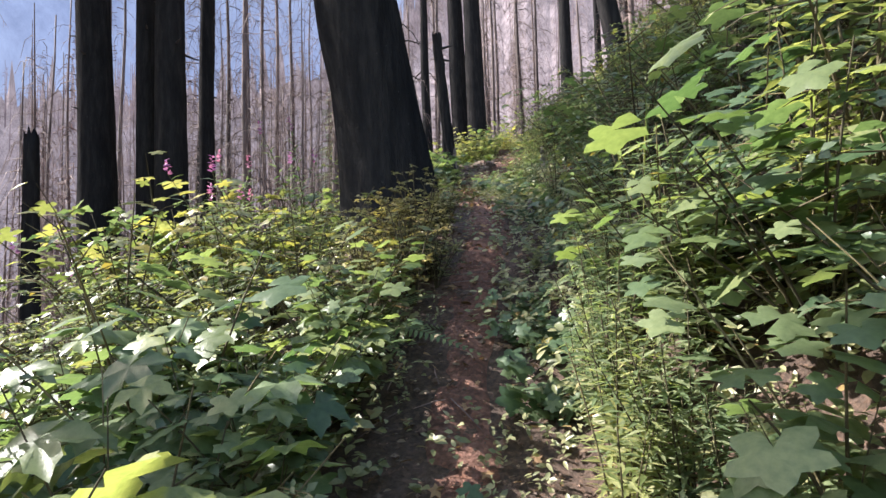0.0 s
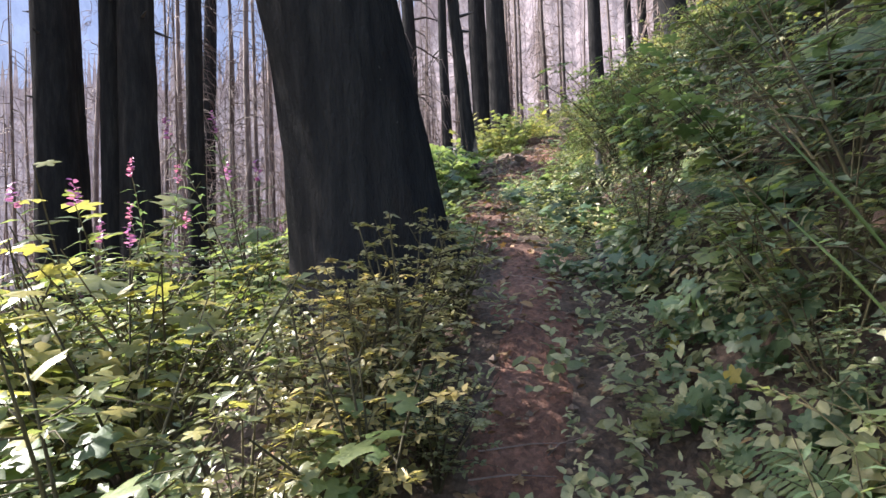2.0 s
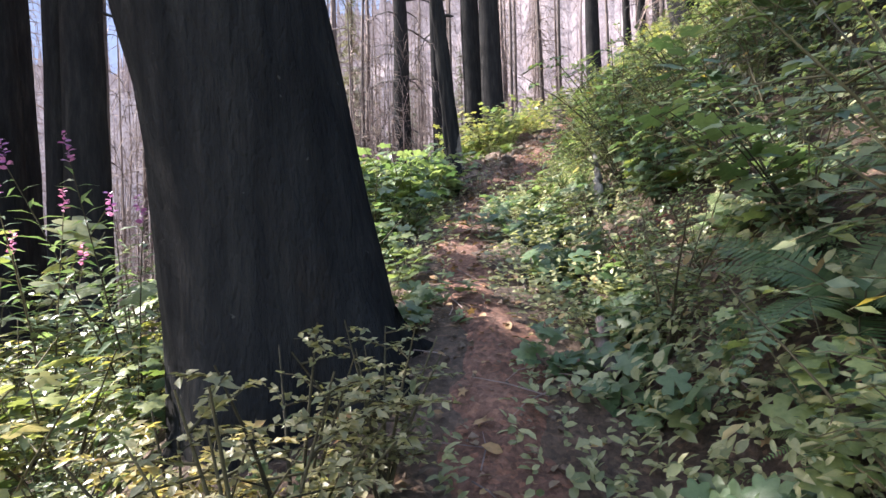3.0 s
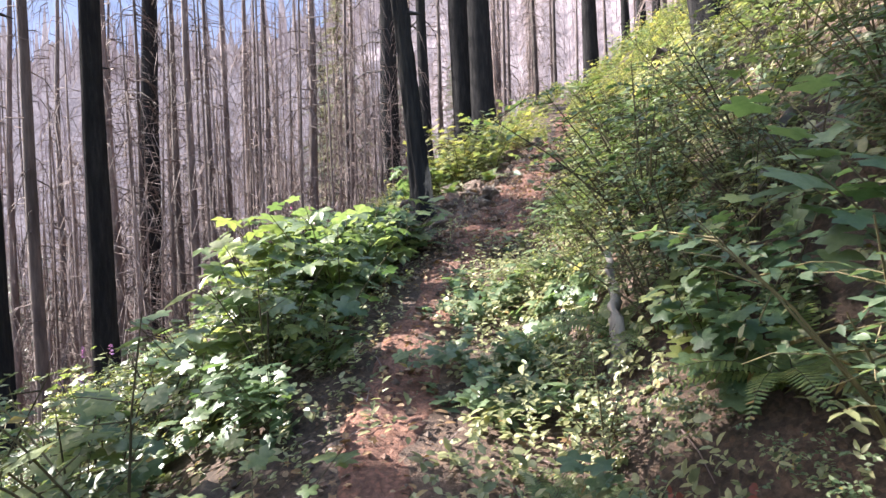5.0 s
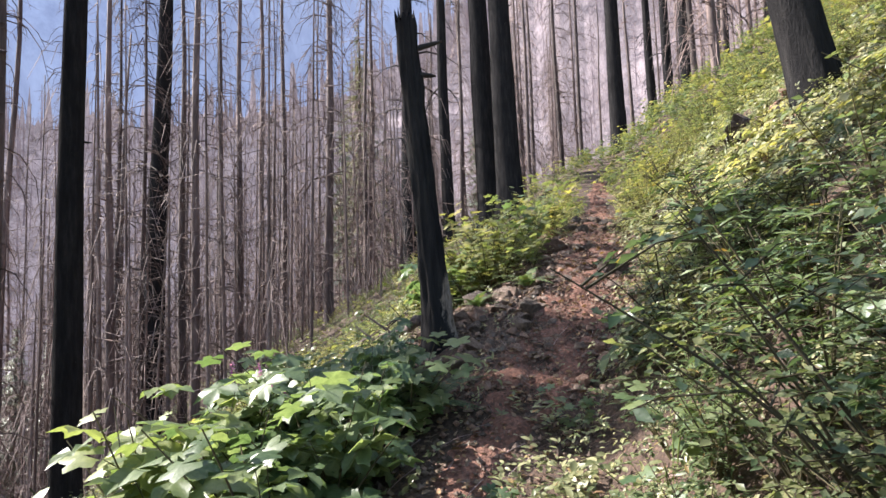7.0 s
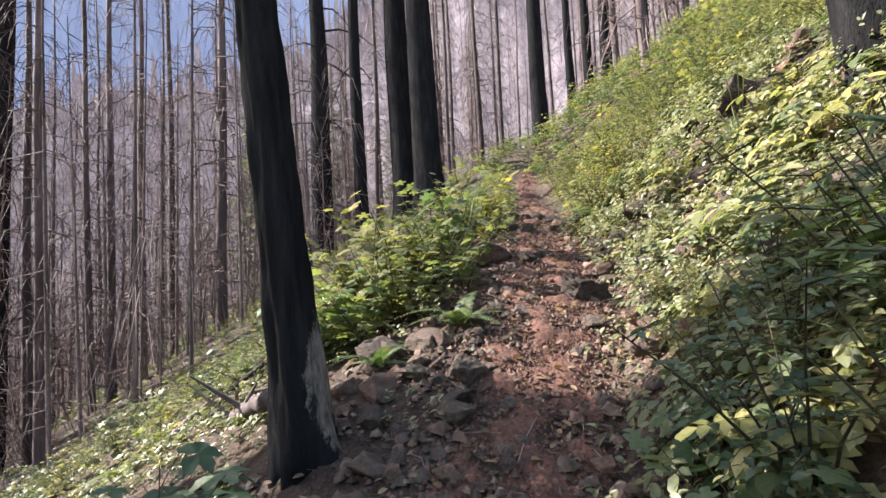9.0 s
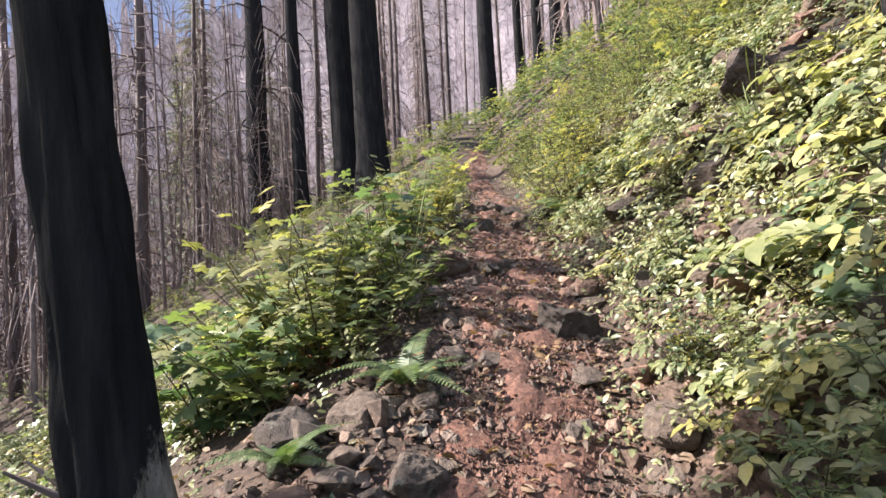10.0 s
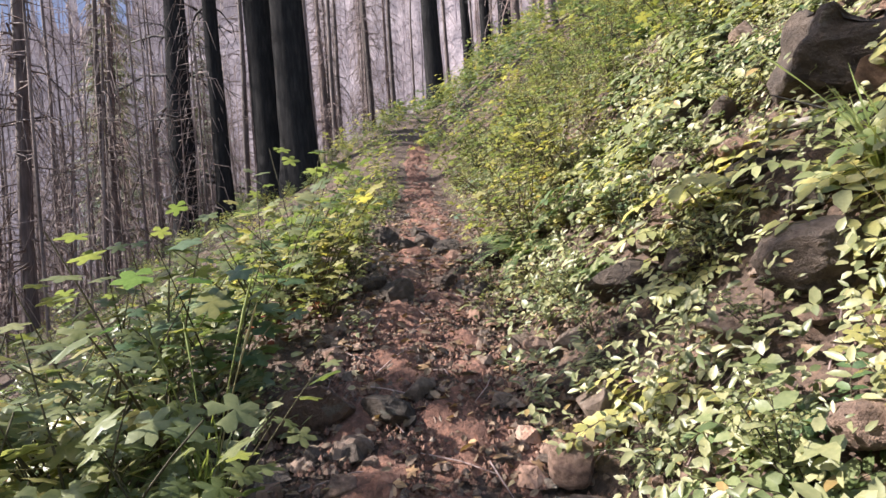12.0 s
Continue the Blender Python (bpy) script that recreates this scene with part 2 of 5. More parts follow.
def lumps(x, y):
    return (0.5 * np.sin(1.7 * x + 0.6 * y + 1.0) * np.sin(1.1 * y - 0.7 * x) + 0.3 * np.sin(3.9 * x - 2.3 * y) * np.sin(3.1 * y + 1.3 * x + 2)
            + 0.2 * np.sin(8.3 * x + 5.1 * y) * np.sin(7.7 * y - 4.9 * x))


def ground_z(x, y):
    x, y = np.asarray(x, float), np.asarray(y, float)
    xc, zc = bench_at(y)
    d = x - xc
    ul, ur = np.clip(-d - 0.45, 0, None), np.clip(d - 0.5, 0, None)
    down = 0.16 * np.clip(ul, 0, 0.6) + 0.58 * np.clip(ul - 0.6, 0, 60) + 0.1 * np.clip(ul - 60, 0, None)
    up = 0.92 * np.clip(ur, 0, 2.2) + 0.7 * np.clip(ur - 2.2, 0, 70) + 0.3 * np.clip(ur - 72, 0, None)
    off = np.clip((np.abs(d) - 0.3) / 1.2, 0, 1)
    return zc - down + up + lumps(x, y) * (0.03 + 0.1 * off)


def gz(x, y):
    return float(ground_z(x, y))


def smooth(me):
    me.polygons.foreach_set("use_smooth", [True] * len(me.polygons))
    return me


def grid_mesh(name, xs, ys, zfun, mat):
    X, Y = np.meshgrid(xs, ys)
    Z = zfun(X, Y)
    v = np.stack([X, Y, Z], -1).reshape(-1, 3)
    w, h = len(xs), len(ys)
    i = np.arange(w * h).reshape(h, w)
    f = np.stack([i[:-1, :-1], i[:-1, 1:], i[1:, 1:], i[1:, :-1]], -1).reshape(-1, 4)
    me = bpy.data.meshes.new(name)
    me.from_pydata(v.tolist(), [], f.tolist())
    me.materials.append(mat)
    return smooth(me)


def spread(fine_from, fine_to, step, far_from, far_to):
    mid = list(np.arange(fine_from, fine_to, step))
    lo, s, p = [], step, fine_from
    while p > far_from:
        s *= 1.16
        p -= s
        lo.append(p)
    hi, s, p = [], step, mid[-1]
    while p < far_to:
        s *= 1.16
        p += s
        hi.append(p)
    return np.array(lo[::-1] + mid + hi)


tagged(new("ground", grid_mesh("ground", spread(-5, 8, 0.14, -900, 900), spread(-2, 20, 0.14, -400, 900), ground_z, SOIL)),
       "steep forest slope of dark soil and litter", "ground", kind="structure")

rng = np.random.default_rng(7)


def trail_mesh():
    ys = np.arange(-5, 26, 0.05)
    us = np.linspace(-1, 1, 33)
    xc, zc = trail_at(ys)
    wl = 0.2 + 0.05 * np.sin(1.9 * ys) + 0.04 * np.sin(5.3 * ys + 1) + np.interp(ys, [0, 2.8, 3.6, 9.5, 11, 13, 20], [-0.05, -0.05, 0, 0, 0.26, 0.24, 0.1])
    wr = 0.2 + 0.05 * np.sin(2.3 * ys + 2) + 0.04 * np.sin(6.1 * ys) + np.interp(ys, [0, 2.8, 3.6, 9.5, 11, 13, 20], [-0.05, -0.05, 0, 0, 0.26, 0.24, 0.1])
    v = []
    for k, y in enumerate(ys):
        for u in us:
            x = xc[k] + (u * wr[k] if u > 0 else u * wl[k])
            rough = 0.012 * math.sin(13 * x + 9 * y) * math.sin(11 * y - 5 * x) + (0.025 if y < 10 else 0.06) * noise.noise((x * 5, y * 5, 0)) + (0.014 if y < 10 else 0.032) * noise.noise((x * 13, y * 13, 3)) + 0.01 * noise.noise((x * 29, y * 29, 8))
            v.append((x, y, gz(x, y) + 0.035 * (1 - u ** 4) - 0.02 + rough * (1 - u ** 6)))
    w = len(us)
    f = [(r * w + c, r * w + c + 1, (r + 1) * w + c + 1, (r + 1) * w + c) for r in range(len(ys) - 1) for c in range(w - 1)]
    me = bpy.data.meshes.new("trail")
    me.from_pydata(v, [], f)
    me.materials.append(DIRT)
    return smooth(me)


tagged(new("trail", trail_mesh()), "narrow reddish-brown dirt footpath climbing the slope", "trail", kind="structure")


def backdrop_mesh(name, az0, az1, dist, top, mat, seed, foot=-60, cols=120, trees=0.0):
    """A far hillside round the eye: top gives its height above the level, in degrees, over the bearing."""
    v, rows, tips = [], 14, random.Random(seed)
    for c in range(cols + 1):
        az = az0 + (az1 - az0) * c / cols
        up = top(az) + 0.9 * noise.noise((az * 0.35, seed, 0)) + 0.35 * noise.noise((az * 1.7, seed, 5))
        tip = trees * tips.random() ** 2.5
        for r in range(rows + 1):
            q = r / rows
            dd = dist * (1 + 0.45 * q) * (1 + 0.05 * noise.noise((az * 0.12, q * 4, seed)))
            zt = dd * math.tan(radians(up + (tip if r == rows else 0)))
            v.append((dd * math.sin(radians(az)), dd * math.cos(radians(az)), foot + (zt - foot) * q))
    f = [(c * (rows + 1) + r, (c + 1) * (rows + 1) + r, (c + 1) * (rows + 1) + r + 1, c * (rows + 1) + r + 1) for c in range(cols) for r in range(rows)]
    me = bpy.data.meshes.new(name)
    me.from_pydata(v, [], f)
    me.materials.append(mat)
    return smooth(me)


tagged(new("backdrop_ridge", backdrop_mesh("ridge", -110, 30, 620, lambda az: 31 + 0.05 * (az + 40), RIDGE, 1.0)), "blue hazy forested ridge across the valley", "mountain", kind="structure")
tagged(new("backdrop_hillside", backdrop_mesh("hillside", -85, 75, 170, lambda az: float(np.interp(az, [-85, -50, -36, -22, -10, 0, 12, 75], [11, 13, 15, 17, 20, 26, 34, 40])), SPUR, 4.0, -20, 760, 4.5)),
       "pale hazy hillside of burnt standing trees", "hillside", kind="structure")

# ---- building blocks ----


class Buf:
    """Gathers the points and faces of one mesh."""

    def __init__(self):
        self.v, self.f = [], []

    def add(self, verts, faces):
        k = len(self.v)
        self.v.extend(verts)
        self.f.extend(tuple(i + k for i in q) for q in faces)

    def tube(self, pts, radii, sides=5):
        k, n = len(self.v), len(pts)
        for i, p in enumerate(pts):
            t = Vector(pts[min(i + 1, n - 1)]) - Vector(pts[max(i - 1, 0)])
            t.normalize()
            u = t.orthogonal().normalized()
            w = t.cross(u)
            for s in range(sides):
                g = 2 * math.pi * s / sides
                self.v.append(tuple(Vector(p) + radii[i] * (math.cos(g) * u + math.sin(g) * w)))
        for i in range(n - 1):
            for s in range(sides):
                self.f.append((k + i * sides + s, k + i * sides + (s + 1) % sides, k + (i + 1) * sides + (s + 1) % sides, k + (i + 1) * sides + s))

    def leaf(self, tmpl, at, axis, size, up=(0, 0, 1), roll=0.0):
        y = Vector(axis).normalized()
        x = y.cross(Vector(up))
        if x.length < 1e-3:
            x = y.orthogonal()
        x.normalize()
        z = x.cross(y)
        if roll:
            x, z = x * math.cos(roll) + z * math.sin(roll), z * math.cos(roll) - x * math.sin(roll)
        at = Vector(at)
        self.add([tuple(at + size * (p[0] * x + p[1] * y + p[2] * z)) for p in tmpl[0]], tmpl[1])

    def mesh(self, name, mat, soft=True):
        me = bpy.data.meshes.new(name)
        me.from_pydata(self.v, [], self.f)
        me.materials.append(mat)
        return smooth(me) if soft else me


def part(name, me, parent, label=""):
    ob = new(name, me)
    ob.parent = parent
    return tagged(ob, label)


def palmate_toothed(lobes=5, notch=0.62, teeth=3):
    """A broad lobed leaf with a toothed edge, sunken veins and drooping lobes."""
    pts, n = [(0, 0.4, 0.0)], lobes * 2 * teeth
    for k in range(n + 1):
        g = -math.pi / 2 + 0.22 + (2 * math.pi - 0.44) * k / n
        q = abs((k / (2 * teeth)) % 1.0 - 0.5) * 2
        r = 0.54 * (1.0 - (1.0 - notch) * q ** 1.3) * (1.06 if k % 2 else 0.94)
        if k in (0, n):
            r = 0.36
        pts.append((1.1 * r * math.cos(g), 0.4 + r * math.sin(g), 0.07 * q - 0.5 * r * r))
    return pts, [(0, i, i + 1) for i in range(1, n + 1)]


def palmate_plain(lobes, notch):
    """A lobed leaf of few faces, for small and far plants."""
    n = lobes * 2
    pts = [(0, 0.42, 0.02)]
    for k in range(n + 1):
        g = -math.pi / 2 + 0.25 + (2 * math.pi - 0.5) * k / n
        r = 0.52 * (notch if k % 2 == 0 else 1.0)
        pts.append((1.08 * r * math.cos(g), 0.42 + r * math.sin(g), -0.25 * r * r))
    return pts, [(0, i, i + 1) for i in range(1, n + 1)]


def palmate(lobes=5, notch=0.55):
    pts = [(0, 0.42, 0.02)]
    n = lobes * 4
    for k in range(n + 1):
        g = -math.pi / 2 + 0.25 + (2 * math.pi - 0.5) * k / n
        ph = (k % 4)
        r = {0: notch, 1: 0.82, 2: 1.0, 3: 0.82}[ph] * 0.52
        if k in (0, n):
            r = 0.42
        pts.append((1.08 * r * math.cos(g), 0.42 + r * math.sin(g), -0.28 * r * r - 0.05 * (ph == 0)))
    return pts, [(0, i, i + 1) for i in range(1, n + 1)]


OVATE = ([(0, 0, 0), (-0.25, 0.26, 0.06), (-0.24, 0.66, 0.03), (0, 1, -0.12), (0.24, 0.66, 0.03), (0.25, 0.26, 0.06), (0, 0.48, 0)], [(6, 1, 0), (6, 2, 1), (6, 3, 2), (6, 4, 3), (6, 5, 4), (6, 0, 5)])
POINTED = ([(0.66 * x, y, z) for x, y, z in OVATE[0]], OVATE[1])
SIMPLE = ([(0, 0, 0), (-0.28, 0.45, 0.06), (0, 1, -0.1), (0.28, 0.45, 0.06)], [(0, 2, 1), (0, 3, 2)])
LANCE = ([(0, 0, 0), (-0.1, 0.4, 0.03), (0.1, 0.4, 0.03), (0, 0.42, 0), (0, 1, -0.16)], [(0, 3, 1), (0, 2, 3), (1, 3, 4), (3, 2, 4)])
PALM_BROAD = palmate_toothed()
PALM5, PALM_SHARP, PALM_LOW = palmate(5, 0.58), palmate(5, 0.42), palmate_plain(5, 0.5)


def curve_pts(base, lean, height, bend, n=6):
    """A stem that rises from base, leaning out along lean and nodding by bend."""
    lean = Vector((lean[0], lean[1], 0))
    return [Vector(base) + lean * ((i / n) ** 1.4 * height * bend) + Vector((0, 0, height * (i / n) * (1 - 0.12 * bend * i / n))) for i in range(n + 1)]


def rnd_dir(r):
    g = r.uniform(0, 2 * math.pi)
    return math.cos(g), math.sin(g)


def point_on(pts, q):
    k = min(int(q * (len(pts) - 1)), len(pts) - 2)
    f = q * (len(pts) - 1) - k
    return pts[k].lerp(pts[k + 1], f)


def make_big_leaf(seed, height, stems, leaf, tmpl, mat, kind, label, per=11):
    r = random.Random(seed)
    sb, fb = Buf(), Buf()
    for _ in range(stems):
        pts = curve_pts((0, 0, -0.06), rnd_dir(r), height * r.uniform(0.6, 1.05), r.uniform(0.25, 0.75))
        sb.tube(pts, [0.007 * (1 - 0.7 * i / 6) for i in range(7)], 4)
        for j in range(per):
            q = 0.22 + 0.78 * (j + r.random() * 0.6) / per
            p, g = point_on(pts, q), rnd_dir(r)
            reach = leaf * r.uniform(0.1, 0.5)
            tip = p + Vector((g[0] * reach, g[1] * reach, reach * r.uniform(0.15, 0.6)))
            fb.leaf(tmpl, tip, (g[0], g[1], r.uniform(-0.55, 0.15)), leaf * r.uniform(0.55, 1.1), roll=r.uniform(-0.5, 0.5))
    root = tagged(new(kind, sb.mesh(kind, STEM)), label, "plant")
    tagged(part("foliage", fb.mesh(kind + "_foliage", mat), root), kind="stuff")
    return root


def make_small_leaf(seed, height, stems, leaf, count, tmpl, mat, kind, label, stem_mat=None, wide=0.7):
    r = random.Random(seed)
    sb, fb = Buf(), Buf()
    twigs = []
    for _ in range(stems):
        lean = rnd_dir(r)
        pts = curve_pts((0, 0, -0.06), lean, height * r.uniform(0.55, 1.0), r.uniform(0.15, wide))
        sb.tube(pts[::2], [0.009 * (1 - 0.75 * i / 3) for i in range(4)], 4)
        for _ in range(7):
            q = r.uniform(0.25, 0.98)
            p, g = point_on(pts, q), rnd_dir(r)
            ln = height * r.uniform(0.15, 0.4) * (1.25 - 0.6 * q)
            tw = [p + Vector((g[0], g[1], 0.45)) * (ln * k / 3) - Vector((0, 0, 0.10 * ln * (k / 3) ** 2 * 3)) for k in range(4)]
            sb.tube([tw[0], tw[2], tw[3]], [0.004, 0.002, 0.001], 3)
            twigs.append(tw)
    for k in range(count):
        tw = twigs[k % len(twigs)]
        p, g = point_on(tw, r.uniform(0.1, 1.0)), rnd_dir(r)
        fb.leaf(tmpl, p, (g[0], g[1], r.uniform(-0.4, 0.5)), leaf * r.uniform(0.6, 1.2), roll=r.uniform(-0.7, 0.7))
    root = tagged(new(kind, sb.mesh(kind, stem_mat or STEM)), label, "shrub")
    tagged(part("foliage", fb.mesh(kind + "_foliage", mat), root), kind="stuff")
    return root


def make_fireweed(seed, height, stems, flowers):
    r = random.Random(seed)
    sb, fb, pb = Buf(), Buf(), Buf()
    for _ in range(stems):
        pts = curve_pts((0, 0, -0.06), rnd_dir(r), height * r.uniform(0.65, 1.0), r.uniform(0.1, 0.4))
        sb.tube(pts, [0.006 * (1 - 0.6 * i / 6) for i in range(7)], 4)
        for j in range(46):
            q = 0.15 + 0.83 * j / 46
            g = j * 2.4 + r.uniform(-0.3, 0.3)
            fb.leaf(LANCE, point_on(pts, q), (math.cos(g), math.sin(g), r.uniform(-0.2, 0.55)), 0.165 * (1.15 - 0.6 * q) * r.uniform(0.8, 1.15), roll=r.uniform(-0.4, 0.4))
        if flowers:
            for j in range(18):
                g = r.uniform(0, 6.28)
                p = pts[-1] + Vector((0, 0, 0.11 * (j / 18)))
                pb.leaf(OVATE, p, (math.cos(g), math.sin(g), 0.3), 0.03 * (1.2 - j / 40), roll=r.uniform(-1, 1))
    root = tagged(new("fireweed", sb.mesh("fireweed", STEM)), "tall fireweed with narrow green leaves" + (" and pink flower spikes" if flowers else ""), "plant")
    tagged(part("foliage", fb.mesh("fireweed_foliage", LEAF_NARROW), root), kind="stuff")
    if flowers:
        tagged(part("flower", pb.mesh("fireweed_flower", PETAL), root, "magenta-pink flower spike"), kind="stuff")
    return root


def make_fern(seed, length, fronds, mat=None, label="green sword fern with arching fronds"):
    r = random.Random(seed)
    sb, fb = Buf(), Buf()
    for k in range(fronds):
        g = 2 * math.pi * k / fronds + r.uniform(-0.3, 0.3)
        out, ln = Vector((math.cos(g), math.sin(g), 0)), length * r.uniform(0.75, 1.1)
        rise = r.uniform(0.55, 0.95)
        pts = []
        for i in range(11):
            q = i / 10
            pts.append(out * (ln * (0.25 * q + 0.6 * q * q)) + Vector((0, 0, ln * (rise * q - 0.62 * q * q))))
        sb.tube(pts, [0.004 * (1 - 0.8 * i / 10) for i in range(11)], 3)
        n = 28
        side = out.cross(Vector((0, 0, 1)))
        for i in range(n):
            q = 0.12 + 0.87 * i / n
            p = point_on(pts, q)
            t = (point_on(pts, min(q + 0.03, 1)) - point_on(pts, q - 0.03)).normalized()
            w = 0.16 * ln * math.sin(math.pi * min(1, 0.12 + q * 0.92)) ** 0.6 * (1.08 - 0.7 * q)
            for s in (-1, 1):
                a = side * s + t * 0.35 - Vector((0, 0, 0.12))
                a.normalize()
                hw = t * (0.0165 * ln / 0.8)
                fb.add([tuple(p - hw * 0.5), tuple(p + hw * 0.6), tuple(p + a * w * 0.6 + hw * 0.55), tuple(p + a * w), tuple(p + a * w * 0.6 - hw * 0.35)], [(0, 1, 2, 4), (4, 2, 3)])
    root = tagged(new("fern", sb.mesh("fern", STEM)), label, "fern")
    tagged(part("foliage", fb.mesh("fern_foliage", mat or LEAF_FERN), root), kind="stuff")
    return root


def make_low(seed, radius, count, leaf, mat=None, label="low leafy ground cover with small green leaves", tmpl=OVATE):
    r = random.Random(seed)
    sb, fb = Buf(), Buf()
    for _ in range(count // 6):
        g = rnd_dir(r)
        d = radius * math.sqrt(r.random())
        h = r.uniform(0.06, 0.26)
        p0 = Vector((g[0] * d * 0.8, g[1] * d * 0.8, -0.06))
        p1 = Vector((g[0] * d, g[1] * d, h))
        sb.tube([p0, p1], [0.003, 0.0015], 3)
        for _ in range(6):
            a = rnd_dir(r)
            fb.leaf(tmpl, p0.lerp(p1, r.uniform(0.5, 1.0)), (a[0], a[1], r.uniform(-0.2, 0.6)), leaf * r.uniform(0.6, 1.3), roll=r.uniform(-0.5, 0.5))
    root = tagged(new("ground_cover_plant", sb.mesh("ground_cover_plant", STEM)), label, "plant")
    tagged(part("foliage", fb.mesh("ground_cover_foliage", mat or LEAF_LOW), root), kind="stuff")
    return root


def make_leaflets(seed, length, fronds, mat):
    """A low plant whose stalks carry pairs of pointed leaflets."""
    r = random.Random(seed)
    sb, fb = Buf(), Buf()
    for k in range(fronds):
        g = 2 * math.pi * k / fronds + r.uniform(-0.4, 0.4)
        out, ln = Vector((math.cos(g), math.sin(g), 0)), length * r.uniform(0.7, 1.15)
        rise = r.uniform(0.5, 1.2)
        pts = [out * (ln * (0.35 * q + 0.45 * q * q)) + Vector((0, 0, ln * (rise * q - 0.45 * q * q) - 0.03)) for q in (0, 0.2, 0.4, 0.6, 0.8, 1.0)]
        sb.tube(pts, [0.003, 0.0028, 0.0025, 0.002, 0.0016, 0.001], 3)
        side = out.cross(Vector((0, 0, 1)))
        for i in range(6):
            q = 0.25 + 0.14 * i
            for sd in (-1, 1):
                a = side * sd + out * 0.5 + Vector((0, 0, r.uniform(-0.3, 0.25)))
                fb.leaf(OVATE, point_on(pts, min(q, 0.99)), a, ln * r.uniform(0.22, 0.3) * (1.1 - 0.35 * q), roll=r.uniform(-0.5, 0.5))
        fb.leaf(OVATE, pts[-1], out - Vector((0, 0, 0.2)), ln * 0.27)
    root = tagged(new("leafy_sprig", sb.mesh("leaflet_plant", STEM)), "low plant with paired pointed yellow-green leaflets", "plant")
    tagged(part("foliage", fb.mesh("leaflet_foliage", mat), root), kind="stuff")
    return root


def make_grass(seed, height, blades, seeds=True, slim=1.0):
    r = random.Random(seed)
    sb, fb = Buf(), Buf()
    for _ in range(blades):
        g = rnd_dir(r)
        side = Vector((-g[1], g[0], 0)) * r.uniform(0.002, 0.005) * slim
        h, b = height * r.uniform(0.4, 1.0), r.uniform(0.2, 0.9)
        base = Vector((r.uniform(-0.05, 0.05), r.uniform(-0.05, 0.05), -0.04))
        pts = [base + Vector((g[0], g[1], 0)) * (h * b * q * q) + Vector((0, 0, h * (q - 0.45 * b * q * q))) for q in (0, 0.35, 0.7, 1.0)]
        v = []
        for i, p in enumerate(pts):
            s = side * (1, 1, 0.7, 0.1)[i]
            v += [tuple(p - s), tuple(p + s)]
        fb.add(v, [(0, 1, 3, 2), (2, 3, 5, 4), (4, 5, 7, 6)])
    for _ in range(4 if seeds else 1):
        pts = curve_pts((0, 0, -0.04), rnd_dir(r), height * r.uniform(1.1, 1.5), r.uniform(0.2, 0.6))
        sb.tube(pts, [0.0022] * 5 + [0.005, 0.001], 4)
    root = tagged(new("grass_tuft", sb.mesh("grass_tuft", GRASS)), "grass tuft with tall dry seed stalks", "grass")
    tagged(part("blades", fb.mesh("grass_blades", GRASS), root), kind="stuff")
    return root


def trunk_buf(r, diam, height, lean=(0, 0), sides=14, rings=24, flare=0.35, rough=0.05, jag=0.0, sink=0.5, taper=0.75):
    b = Buf()
    ph = [r.uniform(0, 6.28) for _ in range(4)]
    for i in range(rings + 1):
        q = (i / rings) ** 1.5
        z = -sink + (height + sink) * q
        hz = max(z, 0)
        rad = diam / 2 * (1 - taper * hz / max(height, 12)) * (1 + flare * math.exp(-hz / 0.45))
        ox = lean[0] * hz + 0.004 * hz * math.sin(0.5 * hz + ph[0])
        oy = lean[1] * hz + 0.004 * hz * math.sin(0.43 * hz + ph[1])
        for s in range(sides):
            g = 2 * math.pi * s / sides
            lob = 1 + flare * 0.35 * math.exp(-hz / 0.35) * math.sin(5 * g + ph[2])
            k = rad * lob * (1 + rough * noise.noise((3.0 * math.cos(g) + ph[3], 3.0 * math.sin(g), z * 1.1 / max(0.3, diam))) + 0.6 * rough * noise.noise((9 * math.cos(g), 9 * math.sin(g) + ph[3], z * 2.2)))
            zz = z
            if jag and i == rings:
                zz += jag * (noise.noise((2.2 * math.cos(g) + ph[1], 2.2 * math.sin(g), 4)) + 0.7 * noise.noise((6 * math.cos(g), 6 * math.sin(g) + ph[2], 1)))
            b.v.append((ox + k * math.cos(g), oy + k * math.sin(g), zz))
    for i in range(rings):
        for s in range(sides):
            b.f.append((i * sides + s, i * sides + (s + 1) % sides, (i + 1) * sides + (s + 1) % sides, (i + 1) * sides + s))
    k = rings * sides
    cx = sum(b.v[k + s][0] for s in range(sides)) / sides
    cy = sum(b.v[k + s][1] for s in range(sides)) / sides
    b.v.append((cx, cy, height - (jag * 0.8 if jag else 0)))
    b.f += [(k + s, k + (s + 1) % sides, len(b.v) - 1) for s in range(sides)]
    return b


